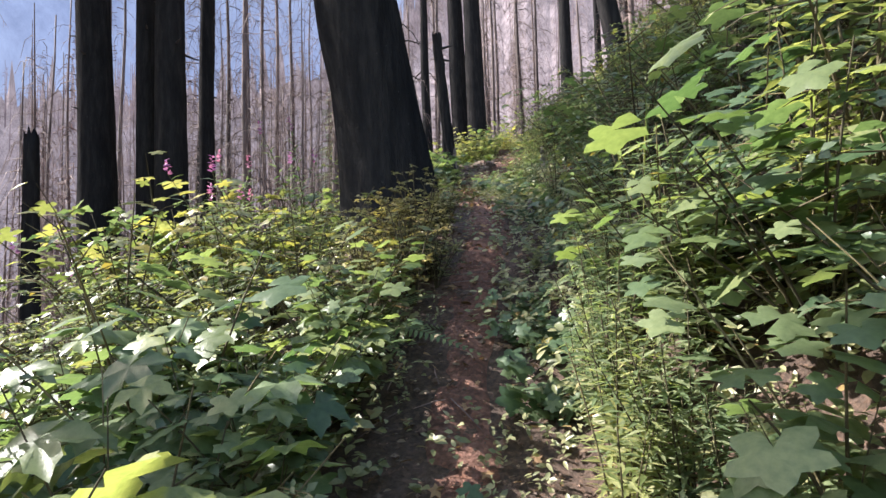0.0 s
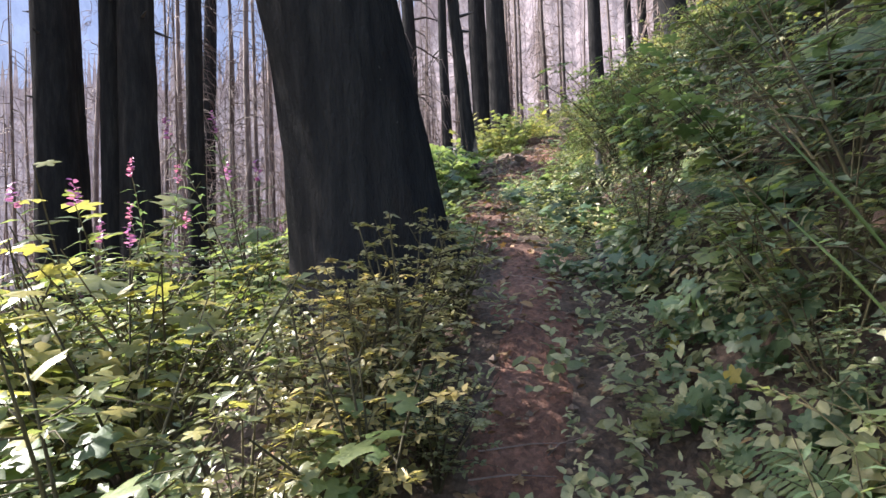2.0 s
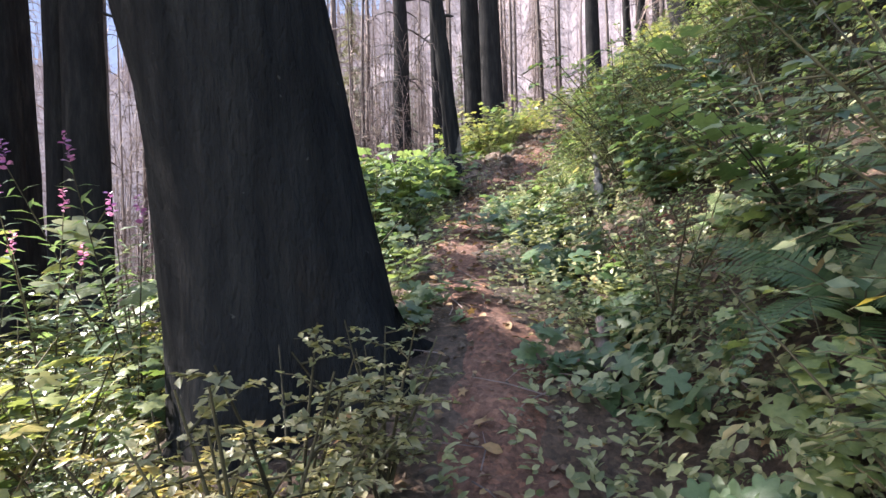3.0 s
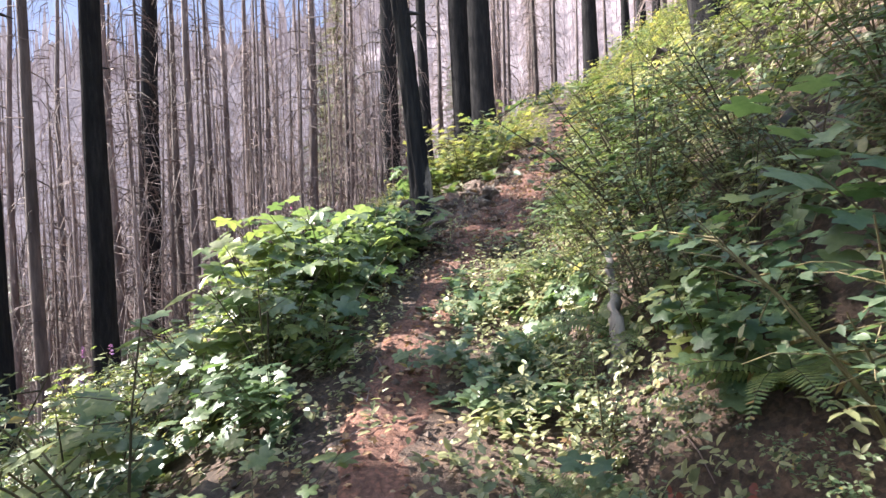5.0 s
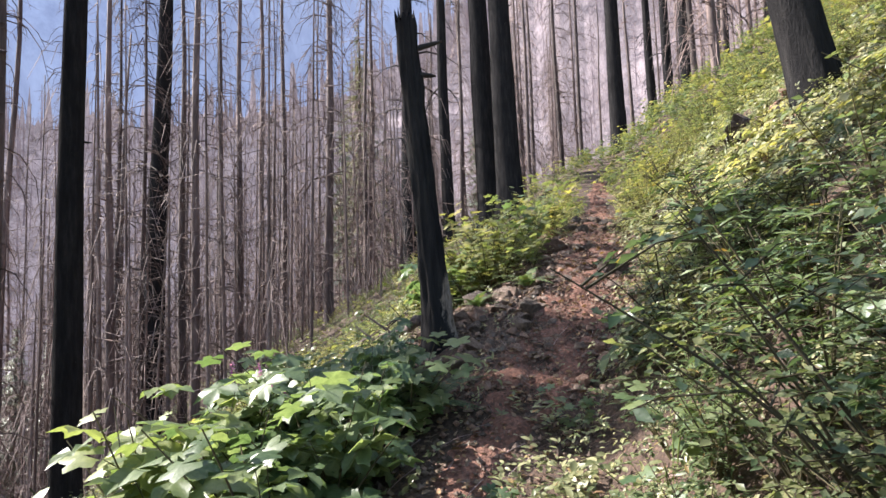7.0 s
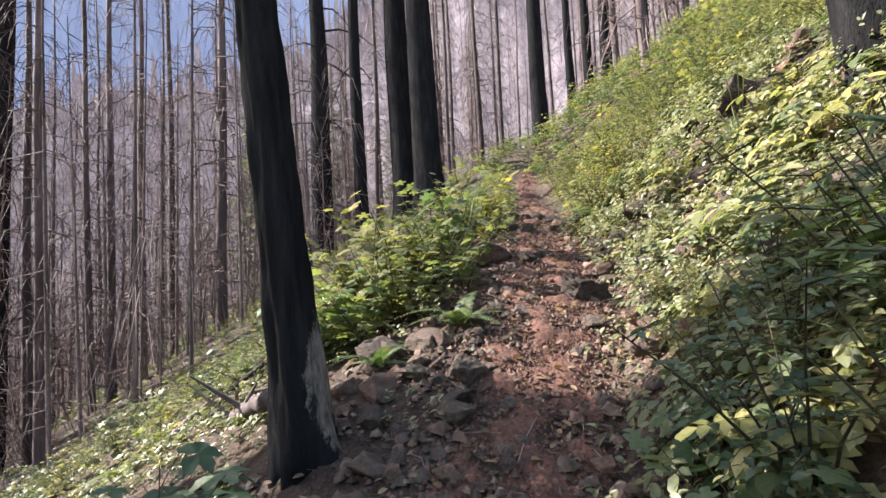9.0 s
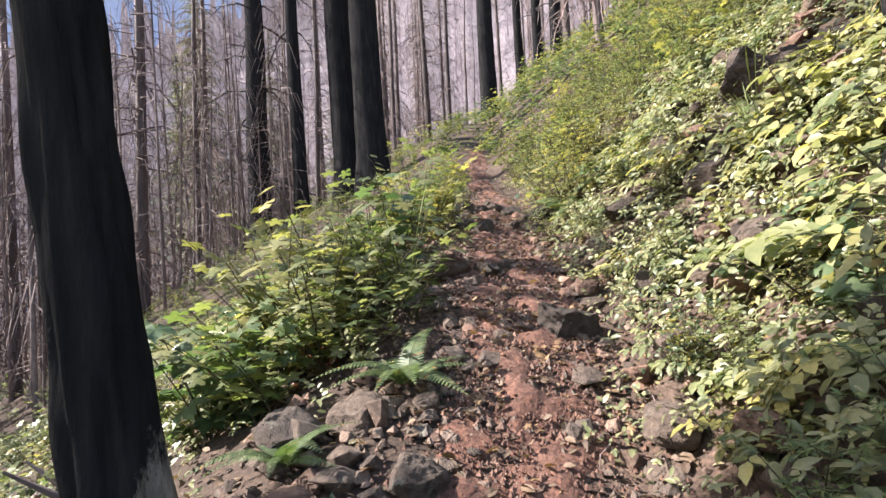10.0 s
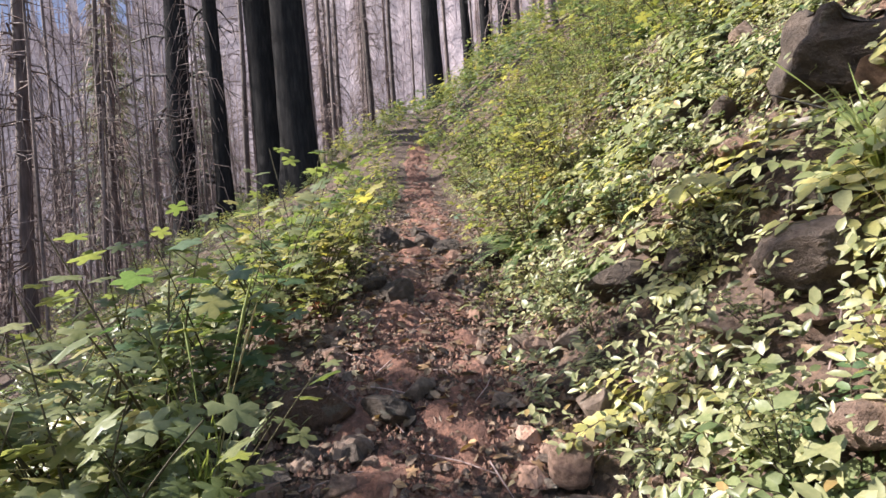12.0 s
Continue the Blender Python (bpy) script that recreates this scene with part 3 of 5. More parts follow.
def branch_buf(r, diam, z0, z1, count, length, droop=0.9, twigs=3, lean=(0, 0), thick=1.0):
    b = Buf()
    for _ in range(count):
        z = r.uniform(z0, z1)
        g = rnd_dir(r)
        ln = length * r.uniform(0.35, 1.0) * (1.1 - 0.5 * (z - z0) / max(1, z1 - z0))
        dr = droop * r.uniform(0.5, 1.3)
        up = r.uniform(0.0, 0.35)
        rad = thick * max(0.015, 0.012 * ln + 0.004)
        pts = []
        for i in range(4):
            q = i / 3
            wob = 0.05 * ln * math.sin(5 * q + z)
            pts.append(Vector((lean[0] * z, lean[1] * z, z)) + Vector((g[0], g[1], 0)) * (ln * (q - 0.22 * dr * q * q)) + Vector((-g[1], g[0], 0)) * wob + Vector((0, 0, ln * (up * q - 0.75 * dr * q * q))))
        b.tube(pts, [rad, rad * 0.75, rad * 0.5, rad * 0.2], 3)
        for _ in range(twigs):
            q = r.uniform(0.3, 0.95)
            p, h = point_on(pts, q), rnd_dir(r)
            tl = ln * r.uniform(0.12, 0.32)
            m = Vector((h[0] + g[0], h[1] + g[1], -0.5)).normalized()
            b.tube([p, p + m * tl - Vector((0, 0, tl * 0.15))], [rad * 0.4, rad * 0.15], 3)
    return b


def burnt_tree(at, diam, height, label, lean=(0, 0), seed=0, sides=20, rings=40, flare=0.3, branches=0, zb=(3, 18), length=2.2, jag=0.0, name="burnt_tree", mat=None, droop=0.9, rough=0.06, stubs=4, roots=0):
    r = random.Random(seed)
    root = new(name)
    root.location = (at[0], at[1], gz(*at))
    tagged(root, label, "tree")
    tb = trunk_buf(r, diam, height, lean, sides, rings, flare, rough, jag)
    part("trunk", tb.mesh("burnt_trunk", mat or CHAR), root)
    for _ in range(stubs):
        z, g = r.uniform(0.35, 0.9) * min(height, 9), rnd_dir(r)
        c = Vector((lean[0] * z, lean[1] * z, z))
        o = Vector((g[0], g[1], r.uniform(-0.3, 0.4)))
        ln = diam * 0.42 + r.uniform(0.06, 0.3)
        sb = Buf()
        sb.tube([c + o * (diam * 0.25), c + o * ln * 0.8, c + o * ln], [0.03, 0.02, 0.006], 6)
        part("branch_stub", sb.mesh("branch_stub", DARKTWIG), root)
    for k in range(roots):
        g = 2 * math.pi * (k + r.uniform(-0.25, 0.25)) / roots
        rb, pts = Buf(), []
        for i in range(6):
            q = diam * (0.3 + 0.085 * i)
            x, y = q * math.cos(g + 0.05 * i), q * math.sin(g + 0.05 * i)
            pts.append(Vector((x, y, gz(at[0] + x, at[1] + y) - root.location.z + 0.22 * (1 - i / 5) ** 2 - 0.03 * i / 5)))
        rb.tube(pts, [0.15, 0.13, 0.1, 0.07, 0.045, 0.015], 9)
        part("root", rb.mesh("burnt_root", mat or CHAR), root)
    if branches:
        tagged(part("bare_crown", branch_buf(r, diam, zb[0], zb[1], branches, length, droop, 4, lean, 1.9).mesh("burnt_branches", DARKTWIG), root, "dark bare drooping branches"), kind="stuff")
    return root


# ---- the great burnt trees beside the trail ----
burnt_tree((-0.2, 5.3), 0.8, 26, "massive blackened trunk with deeply charred bark beside the trail", (-0.165, -0.09), 1, 96, 220, 0.26, rough=0.06, stubs=0, roots=7)
burnt_tree((-7.04, 12.8), 0.86, 30, "thick charred black trunk standing down the slope", (-0.02, 0), 2, 26, 40)
# next two trunks are added, tucked behind the first, to shade the trail
burnt_tree((-7.75, 14.35), 0.75, 30, "thick charred trunk added behind another to shade the trail", (-0.02, 0), 31, 22, 34)
burnt_tree((-7.5, 13.67), 0.6, 30, "thick charred trunk added half hidden behind another for shade", (-0.02, 0), 32, 22, 34)
burnt_tree((-5.21, 12.2), 0.72, 30, "thick charred black trunk standing among shrubs", (-0.005, 0), 3, 26, 40)
burnt_tree((-5.98, 12.7), 0.5, 28, "charred black trunk close behind another", (0.0, 0), 4, 22, 36)

burnt_tree((-6.6, 10.0), 0.34, 5.1, "broken charred stump with a jagged top", (-0.02, 0), 6, 18, 20, 0.1, jag=0.25, name="burnt_stump")
burnt_tree((-1.85, 44.0), 1.45, 32, "tall black tree with long bare drooping branches", (0.0, 0), 7, 20, 34, branches=50, zb=(2.5, 28), length=5.5)
burnt_tree((0.67, 34.0), 0.62, 30, "slim charred black tree with few bare branches", (-0.012, 0), 8, 16, 30, branches=16, zb=(4, 24), length=2.6)
burnt_tree((2.4, 29.6), 1.0, 32, "straight charred trunk, one of a close pair", (-0.03, 0), 9, 22, 34, 0.22)
burnt_tree((3.07, 27.9), 1.0, 32, "straight charred trunk, one of a close pair", (-0.028, 0), 10, 22, 34, 0.22)
burnt_tree((11.4, 41.5), 1.05, 32, "straight charred trunk at the crest of the trail", (-0.012, 0), 11, 20, 34, 0.15)
burnt_tree((4.55, 12.1), 0.45, 22, "charred leaning trunk on the bank above the trail", (-0.16, 0.03), 12, 22, 34, 0.25)
burnt_tree((-6.03, 16.5), 0.5, 28, "straight charred trunk on the slope below the trail", (-0.005, 0), 13, 20, 34, 0.12)
burnt_tree((-10.4, 27.3), 0.85, 28, "leaning charred trunk on the slope below the trail", (0.03, 0), 14, 18, 34, 0.12, branches=10, zb=(2, 20), length=1.2)
burnt_tree((0.69, 11.45), 0.225, 2.95, "charred leaning snag with a split top and a bare scar", (-0.088, 0.0), 15, 64, 150, 0.38, jag=0.22, name="burnt_snag", rough=0.2, mat=SCARRED, stubs=3)

for k, (x, y, d) in enumerate([(16.9, 50.5, 0.75), (15.9, 44.6, 0.7), (16.2, 42.4, 0.8), (16.6, 38.2, 0.6)]):
    burnt_tree((x, y), d, 26, "charred black trunk high on the far slope", (0.01 * k - 0.02, 0), 40 + k, 14, 22, 0.15, branches=12, zb=(3, 20), length=2.0)

# unseen burnt trunks added beside the start of the walk for their shade
for k, (x, y, d) in enumerate([(-7.9, 3.7, 0.65), (-8.0, 9.2, 0.8), (-9.5, 10.7, 0.9)]):
    burnt_tree((x, y), d, 28, "thick charred trunk added unseen below the trail for its shade", (0, 0), 16 + k, 18, 26)

# ---- far snags ----
PROTO = []
pr = random.Random(21)
for k in range(9):
    h = pr.uniform(16, 30)
    dm = (0.2, 0.26, 0.3, 0.36, 0.42, 0.3, 0.24, 0.34, 0.28)[k]
    root = new("bare_snag")
    tagged(root, ("bare grey dead tree with drooping twiggy branches", "slim silver-grey dead standing tree", "brownish scorched dead tree with thin branches")[k % 3], "tree", "burnt forest on the slope")
    part("trunk", trunk_buf(random.Random(100 + k), dm, h, (pr.uniform(-0.02, 0.02), pr.uniform(-0.02, 0.02)), 9, 14, 0.12, 0.05, 0.3 if k % 4 == 1 else 0.0).mesh("snag_trunk", SNAG), root)
    tagged(part("bare_crown", branch_buf(random.Random(200 + k), dm, 1.5, h * 0.93, (190, 90, 150, 200, 180, 120, 190, 140, 180)[k], (2.4, 1.4, 2.0, 2.9, 3.0, 1.8, 2.1, 2.5, 2.6)[k], 1.5, 3).mesh("snag_branches", TWIG), root), kind="stuff")
    PROTO.append(root)

SPOTS = [(-9.3, 23.2), (-9.6, 25.3), (-8.5, 25.9), (-7.3, 24.2), (-8.8, 30.1), (-8.2, 30.3), (-8.0, 32.5), (-7.6, 34.7), (-4.5, 30.4), (9.8, 44.9), (14.7, 48.8),
         (17.1, 47.9), (11.0, 27.6), (-12.8, 23.2), (-7.2, 16.3), (-3.7, 35.6), (6.3, 45.6), (10.1, 55.0), (-16.1, 30.7)]
fr = random.Random(33)
while len(SPOTS) < 245:
    az, dist = radians(fr.uniform(-62, 48)), 22 + 90 * fr.random() ** 0.8
    x, y = dist * math.sin(az) + 1, dist * math.cos(az) + 3
    xc = float(trail_at(y)[0])
    if abs(x - xc) < 2.2 or (x - xc > 0 and dist < 32) or y < 15 or (-4.5 < x < 4 and y < 36):
        continue
    SPOTS.append((x, y))
used = set()
for x, y in SPOTS:
    k = fr.randrange(len(PROTO))
    m = pose(x, y, gz(x, y), 0, 0, fr.uniform(0, 360))
    if k in used:
        t = copy_thing(PROTO[k], m)
    else:
        t = PROTO[k]
        t.matrix_basis = m
        used.add(k)


def make_conifer(at, height, seed, bare=0.12, wide=0.17, boughs=260):
    r = random.Random(seed)
    root = new("conifer")
    root.location = (*at, gz(*at))
    tagged(root, "living conifer with sparse pale green boughs, far off or added for shade", "tree")
    part("trunk", trunk_buf(r, height * 0.018, height, (0, 0), 8, 10, 0.1).mesh("conifer_trunk", SNAG), root)
    fb = Buf()
    for k in range(boughs):
        q = r.random() ** 0.8
        z = height * (bare + (0.99 - bare) * q)
        ln = height * wide * (1.05 - q) * r.uniform(0.5, 1.1) + 0.15
        g = rnd_dir(r)
        for j in range(9):
            s = j / 9
            p = Vector((g[0] * ln * s, g[1] * ln * s, z - 0.35 * ln * s * s))
            for sd in (-1, 1):
                fb.leaf(LANCE, p, (g[0] - sd * g[1] * 0.9, g[1] + sd * g[0] * 0.9, -0.35), 0.30 * ln * (1.15 - 0.5 * s) + 0.05, roll=r.uniform(-0.4, 0.4))
    tagged(part("crown", fb.mesh("conifer_crown", LEAF_CONIFER), root), kind="stuff")


for k, (x, y, h) in enumerate([(-6.5, 52, 24), (-9.0, 58, 20), (-20.5, 34, 9), (-23, 40, 10), (-2.5, 66, 22), (4, 75, 20)]):
    make_conifer((x, y), h, 300 + k)
# living trees added unseen at the start, bare below, leafy above, shading the bank
make_conifer((-7.9, 7.7), 20.0, 320, 0.51, 0.055, 420)
make_conifer((-7.6, 6.25), 20.0, 321, 0.52, 0.07, 420)
make_conifer((-12.0, 11.4), 27.0, 322, 0.68, 0.06, 420)

# far trunks get the same painted haze and faint glow
FARWOOD = painted_haze_material("hazy_far_snags", (0.10, 0.08, 0.095), (0.24, 0.195, 0.215), 0.25, 1.0)


def far_forest():
    """Burnt trees past counting on the hillside across the hollow."""
    b, r = Buf(), random.Random(77)
    for k in range(1150):
        az = r.uniform(-70, 45)
        top = float(np.interp(az, [-85, -50, -36, -22, -10, 0, 12, 75], [11, 13, 15, 17, 20, 26, 34, 40]))
        q = r.random() ** 0.8 if k < 800 else r.uniform(0.95, 1.0)
        dd = 170 * (1 + 0.45 * q) - 6
        z = -20 + (dd * math.tan(radians(top)) + 20) * q * 0.97
        p = Vector((dd * math.sin(radians(az)), dd * math.cos(radians(az)), z - 3))
        h, w = r.uniform(14, 27), r.uniform(0.14, 0.32)
        b.tube([p, p + Vector((r.uniform(-0.4, 0.4), 0, h))], [w, w * 0.3], 4)
        for _ in range(11):
            s = r.uniform(0.2, 0.95)
            g = rnd_dir(r)
            ln = r.uniform(1.0, 3.0) * (1.15 - s)+ 0.4
            k = p + Vector((0, 0, h * s))
            b.tube([k, k + Vector((g[0] * ln * 0.6, g[1] * ln * 0.6, 0)), k + Vector((g[0] * ln, g[1] * ln, -0.6 * ln))], [0.09, 0.07, 0.04], 3)
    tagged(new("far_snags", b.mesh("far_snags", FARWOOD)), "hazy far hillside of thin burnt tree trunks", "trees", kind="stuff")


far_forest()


def thin_poles():
    b, r = Buf(), random.Random(88)
    made = 0
    while made < 600:
        az, dist = radians(r.uniform(-60, 0)), 20 + 55 * r.random()
        x, y = dist * math.sin(az) + 1, dist * math.cos(az) + 3
        if x - float(trail_at(y)[0]) > -8 or y < 16:
            continue
        made += 1
        p = Vector((x, y, gz(x, y) - 0.3))
        h, w = r.uniform(5, 15), r.uniform(0.035, 0.075)
        top = p + Vector((r.uniform(-0.5, 0.5), r.uniform(-0.5, 0.5), h))
        b.tube([p, p.lerp(top, 0.5), top], [w, w * 0.75, w * 0.2], 4)
        for _ in range(42):
            s, g = r.uniform(0.05, 0.97), rnd_dir(r)
            ln = r.uniform(0.5, 2.4) * (1.15 - 0.6 * s)
            k = p.lerp(top, s)
            b.tube([k, k + Vector((g[0] * ln * 0.5, g[1] * ln * 0.5, -0.12 * ln)), k + Vector((g[0] * ln * 0.8, g[1] * ln * 0.8, -0.85 * ln))], [0.015, 0.012, 0.006], 3)
    tagged(new("dead_saplings", b.mesh("dead_saplings", TWIG)), "thicket of thin bare dead saplings with drooping twigs", "trees", kind="stuff")


thin_poles()

# ---- plants: one of each make, then copies over the slope ----
KINDS = {
    "thimble": [make_big_leaf(400 + k, 0.95, 4, 0.17, PALM5, LEAF_BIG, "thimbleberry", "thimbleberry with broad lobed green leaves") for k in range(5)],
    "broad": [make_big_leaf(410 + k, 0.95, 5, 0.25, PALM_BROAD, LEAF_BIG, "thimbleberry", "thimbleberry with very broad toothed green leaves", 9) for k in range(4)],
    "maple": [make_big_leaf(420 + k, 0.95, 6, 0.125, PALM_SHARP, LEAF_YELLOW, "vine_maple", "yellow-green vine maple shrub with lobed leaves", 11) for k in range(4)],
    "shrub": [make_small_leaf(440 + k, 1.0, 7, 0.052, 400, SIMPLE, LEAF_SMALL, "leafy_shrub", "dense green shrub with small oval leaves") for k in range(5)],
    "bright": [make_small_leaf(460 + k, 0.9, 7, 0.055, 360, SIMPLE, LEAF_YELLOW, "yellow_green_shrub", "sunlit yellow-green shrub with small leaves") for k in range(4)],
    "dry": [make_small_leaf(480 + k, 0.7, 8, 0.034, 850, SIMPLE, LEAF_DRY, "dry_shrub", "dull olive twiggy shrub with tiny leaves", None, 0.6) for k in range(2)],
    "fireweed": [make_fireweed(500 + k, 1.15, 5, False) for k in range(3)],
    "flower": [make_fireweed(510 + k, 1.25, 4, True) for k in range(2)],
    "sapling": [make_small_leaf(590 + k, 0.9, 7, 0.075, 620, LANCE, LEAF_FERN, "feathery_shrub", "dark green feathery-leaved shrub") for k in range(2)],
    "fern": [make_fern(520 + k, 0.8, 10) for k in range(4)],
    "sprig": [make_small_leaf(600 + k, 0.36, 9, 0.062, 150, (OVATE, LANCE)[k % 2], LEAF_SPRIG, "leafy_sprig", "low sunlit yellow-green plant with pointed leaves", None, 0.9) for k in range(4)],
    "low": [make_low(540 + k, 0.25, 54, (0.04, 0.05, 0.034)[k % 3], tmpl=(OVATE, POINTED)[k % 2]) for k in range(6)],
    "lowbig": [make_low(550 + k, 0.3, 36, 0.085, LEAF_BIG, "low broad-leaved green seedlings", PALM5) for k in range(3)],
    "red": [make_low(560, 0.25, 70, 0.05, LEAF_RED, "low plant with red autumn leaves")],
    "stalk": [make_grass(580 + k, 0.8, 14, True, 0.45) for k in range(2)],
    "leaflets": [make_leaflets(620 + k, 0.4, 8, (LEAF_SPRIG, LEAF_FERN)[k == 2]) for k in range(4)],
    "grass": [make_grass(570 + k, 0.5, 40) for k in range(3)],
}
FAR = {
    "shrub": [make_small_leaf(700 + k, 1.0, 5, 0.10, 130, SIMPLE, LEAF_SMALL, "leafy_shrub", "far shrub") for k in range(3)],
    "bright": [make_small_leaf(710 + k, 0.9, 5, 0.10, 120, SIMPLE, LEAF_YELLOW, "yellow_green_shrub", "far shrub") for k in range(3)],
    "maple": [make_big_leaf(720 + k, 0.95, 4, 0.16, PALM_LOW, LEAF_YELLOW, "vine_maple", "far shrub", 10) for k in range(3)],
    "fern": [make_fern(730 + k, 0.8, 7) for k in range(2)],
}
planted = random.Random(99)
first = set()
JOINED = {}


def slope_turn(x, y, share):
    """A turn that leans a low plant with the slope under it."""
    e = 0.25
    nrm = Vector((-(gz(x + e, y) - gz(x - e, y)) / (2 * e), -(gz(x, y + e) - gz(x, y - e)) / (2 * e), 1)).normalized()
    return Quaternion().slerp(Vector((0, 0, 1)).rotation_difference(nrm), share).to_matrix().to_4x4()


LEANS = {"low": 1.0, "lowbig": 1.0, "red": 1.0, "fern": 0.6, "grass": 0.3, "thimble": 0.25, "broad": 0.25, "shrub": 0.3, "bright": 0.3, "maple": 0.25, "sapling": 0.35, "sprig": 0.6, "leaflets": 0.7, "stalk": 0.1}


WAY_Y = [-1, 0, 2, 3.4, 5, 6, 8, 9.75, 11.5, 13]
WAY_X = [0, 0, 0.14, 0.55, 0.78, 0.82, 0.89, 1.2, 2.0, 2.5]


def over_the_way(ob, m, s):
    """Whether a plant's taller leaves hang across the line that people walk."""
    overhang(ob, s)
    mm = np.array(m)
    co = (REACH[ob.name] * s) @ mm[:3, :3].T + mm[:3, 3]
    high = co[:, 2] - bench_at(co[:, 1])[1] > 0.36
    return bool((high & (np.abs(co[:, 0] - np.interp(co[:, 1], WAY_Y, WAY_X)) < 0.2) & (co[:, 1] > -1) & (co[:, 1] < 13)).any())


def plant(kind, x, y, scale=1.0, tilt=6, into="", lap=0.0):
    ob = planted.choice((FAR if into == "far_undergrowth" else KINDS)[kind])
    s = scale * planted.uniform(0.82, 1.18)
    m = Matrix.Translation((x, y, gz(x, y))) @ slope_turn(x, y, LEANS.get(kind, 0.15)) @ pose(0, 0, 0, planted.uniform(-tilt, tilt), planted.uniform(-tilt, tilt), planted.uniform(0, 360))
    if not into and abs(x - float(trail_at(y)[0])) < overhang(ob, s) + 0.02 - lap:
        return
    for _ in range(5):
        if -2 < y < 14 and abs(x - float(np.interp(y, WAY_Y, WAY_X))) < 1.6 and over_the_way(ob, m, s * 1.1):
            x += 0.14 if x > float(np.interp(y, WAY_Y, WAY_X)) else -0.14
            m.translation = (x, y, gz(x, y))
    if into:
        JOINED.setdefault((into, kind), []).append((ob, m @ Matrix.Diagonal((s, s, s, 1))))
        return
    if ob.name in first:
        ob = copy_thing(ob, m)
    else:
        first.add(ob.name)
        ob.matrix_basis = m
    ob.scale = (s, s, s * planted.uniform(0.9, 1.1))


def join_planted(labels):
    """What nobody could count becomes one mesh for each look."""
    for (into, kind), rows in JOINED.items():
        v, f, k, arrays = [], [], 0, {}
        for ob, m in rows:
            for src in ([ob.children[0]] if into != "grass" else [ob, ob.children[0]]):
                me = src.data
                if me.name not in arrays:
                    co = np.empty(len(me.vertices) * 3)
                    me.vertices.foreach_get("co", co)
                    arrays[me.name] = co.reshape(-1, 3), [tuple(p.vertices) for p in me.polygons]
                co, faces = arrays[me.name]
                mm = np.array(m)
                v.append(co @ mm[:3, :3].T + mm[:3, 3])
                f.extend(tuple(i + k for i in q) for q in faces)
                k += len(co)
        me = bpy.data.meshes.new(into)
        me.from_pydata(np.concatenate(v).tolist(), [], f)
        me.materials.append(KINDS[kind][0].children[0].data.materials[0])
        tagged(new(into, smooth(me)), labels[kind], "undergrowth", kind="stuff")
    for makes in (*KINDS.values(), *FAR.values()):
        for ob in makes:
            if ob.name not in first:
                for o in (*ob.children_recursive, ob):
                    bpy.data.objects.remove(o)


REACH = {}


def overhang(ob, s):
    """How far out a plant's leaves stand above knee height."""
    if ob.name not in REACH:
        me = ob.children[0].data
        co = np.empty(len(me.vertices) * 3)
        me.vertices.foreach_get("co", co)
        REACH[ob.name] = co.reshape(-1, 3)
    co = REACH[ob.name] * s
    tall = co[co[:, 2] > 0.65]
    return float(np.hypot(tall[:, 0], tall[:, 1]).max()) if len(tall) else 0.0


def pick(table):
    t = planted.random() * sum(w for _, w in table)
    for k, w in table:
        t -= w
        if t <= 0:
            return k
    return table[-1][0]


RADIUS = {"thimble": 0.5, "maple": 0.5, "shrub": 0.5, "bright": 0.45, "dry": 0.4, "fireweed": 0.35, "flower": 0.35, "fern": 0.5, "sapling": 0.45, "broad": 0.5, "sprig": 0.3}


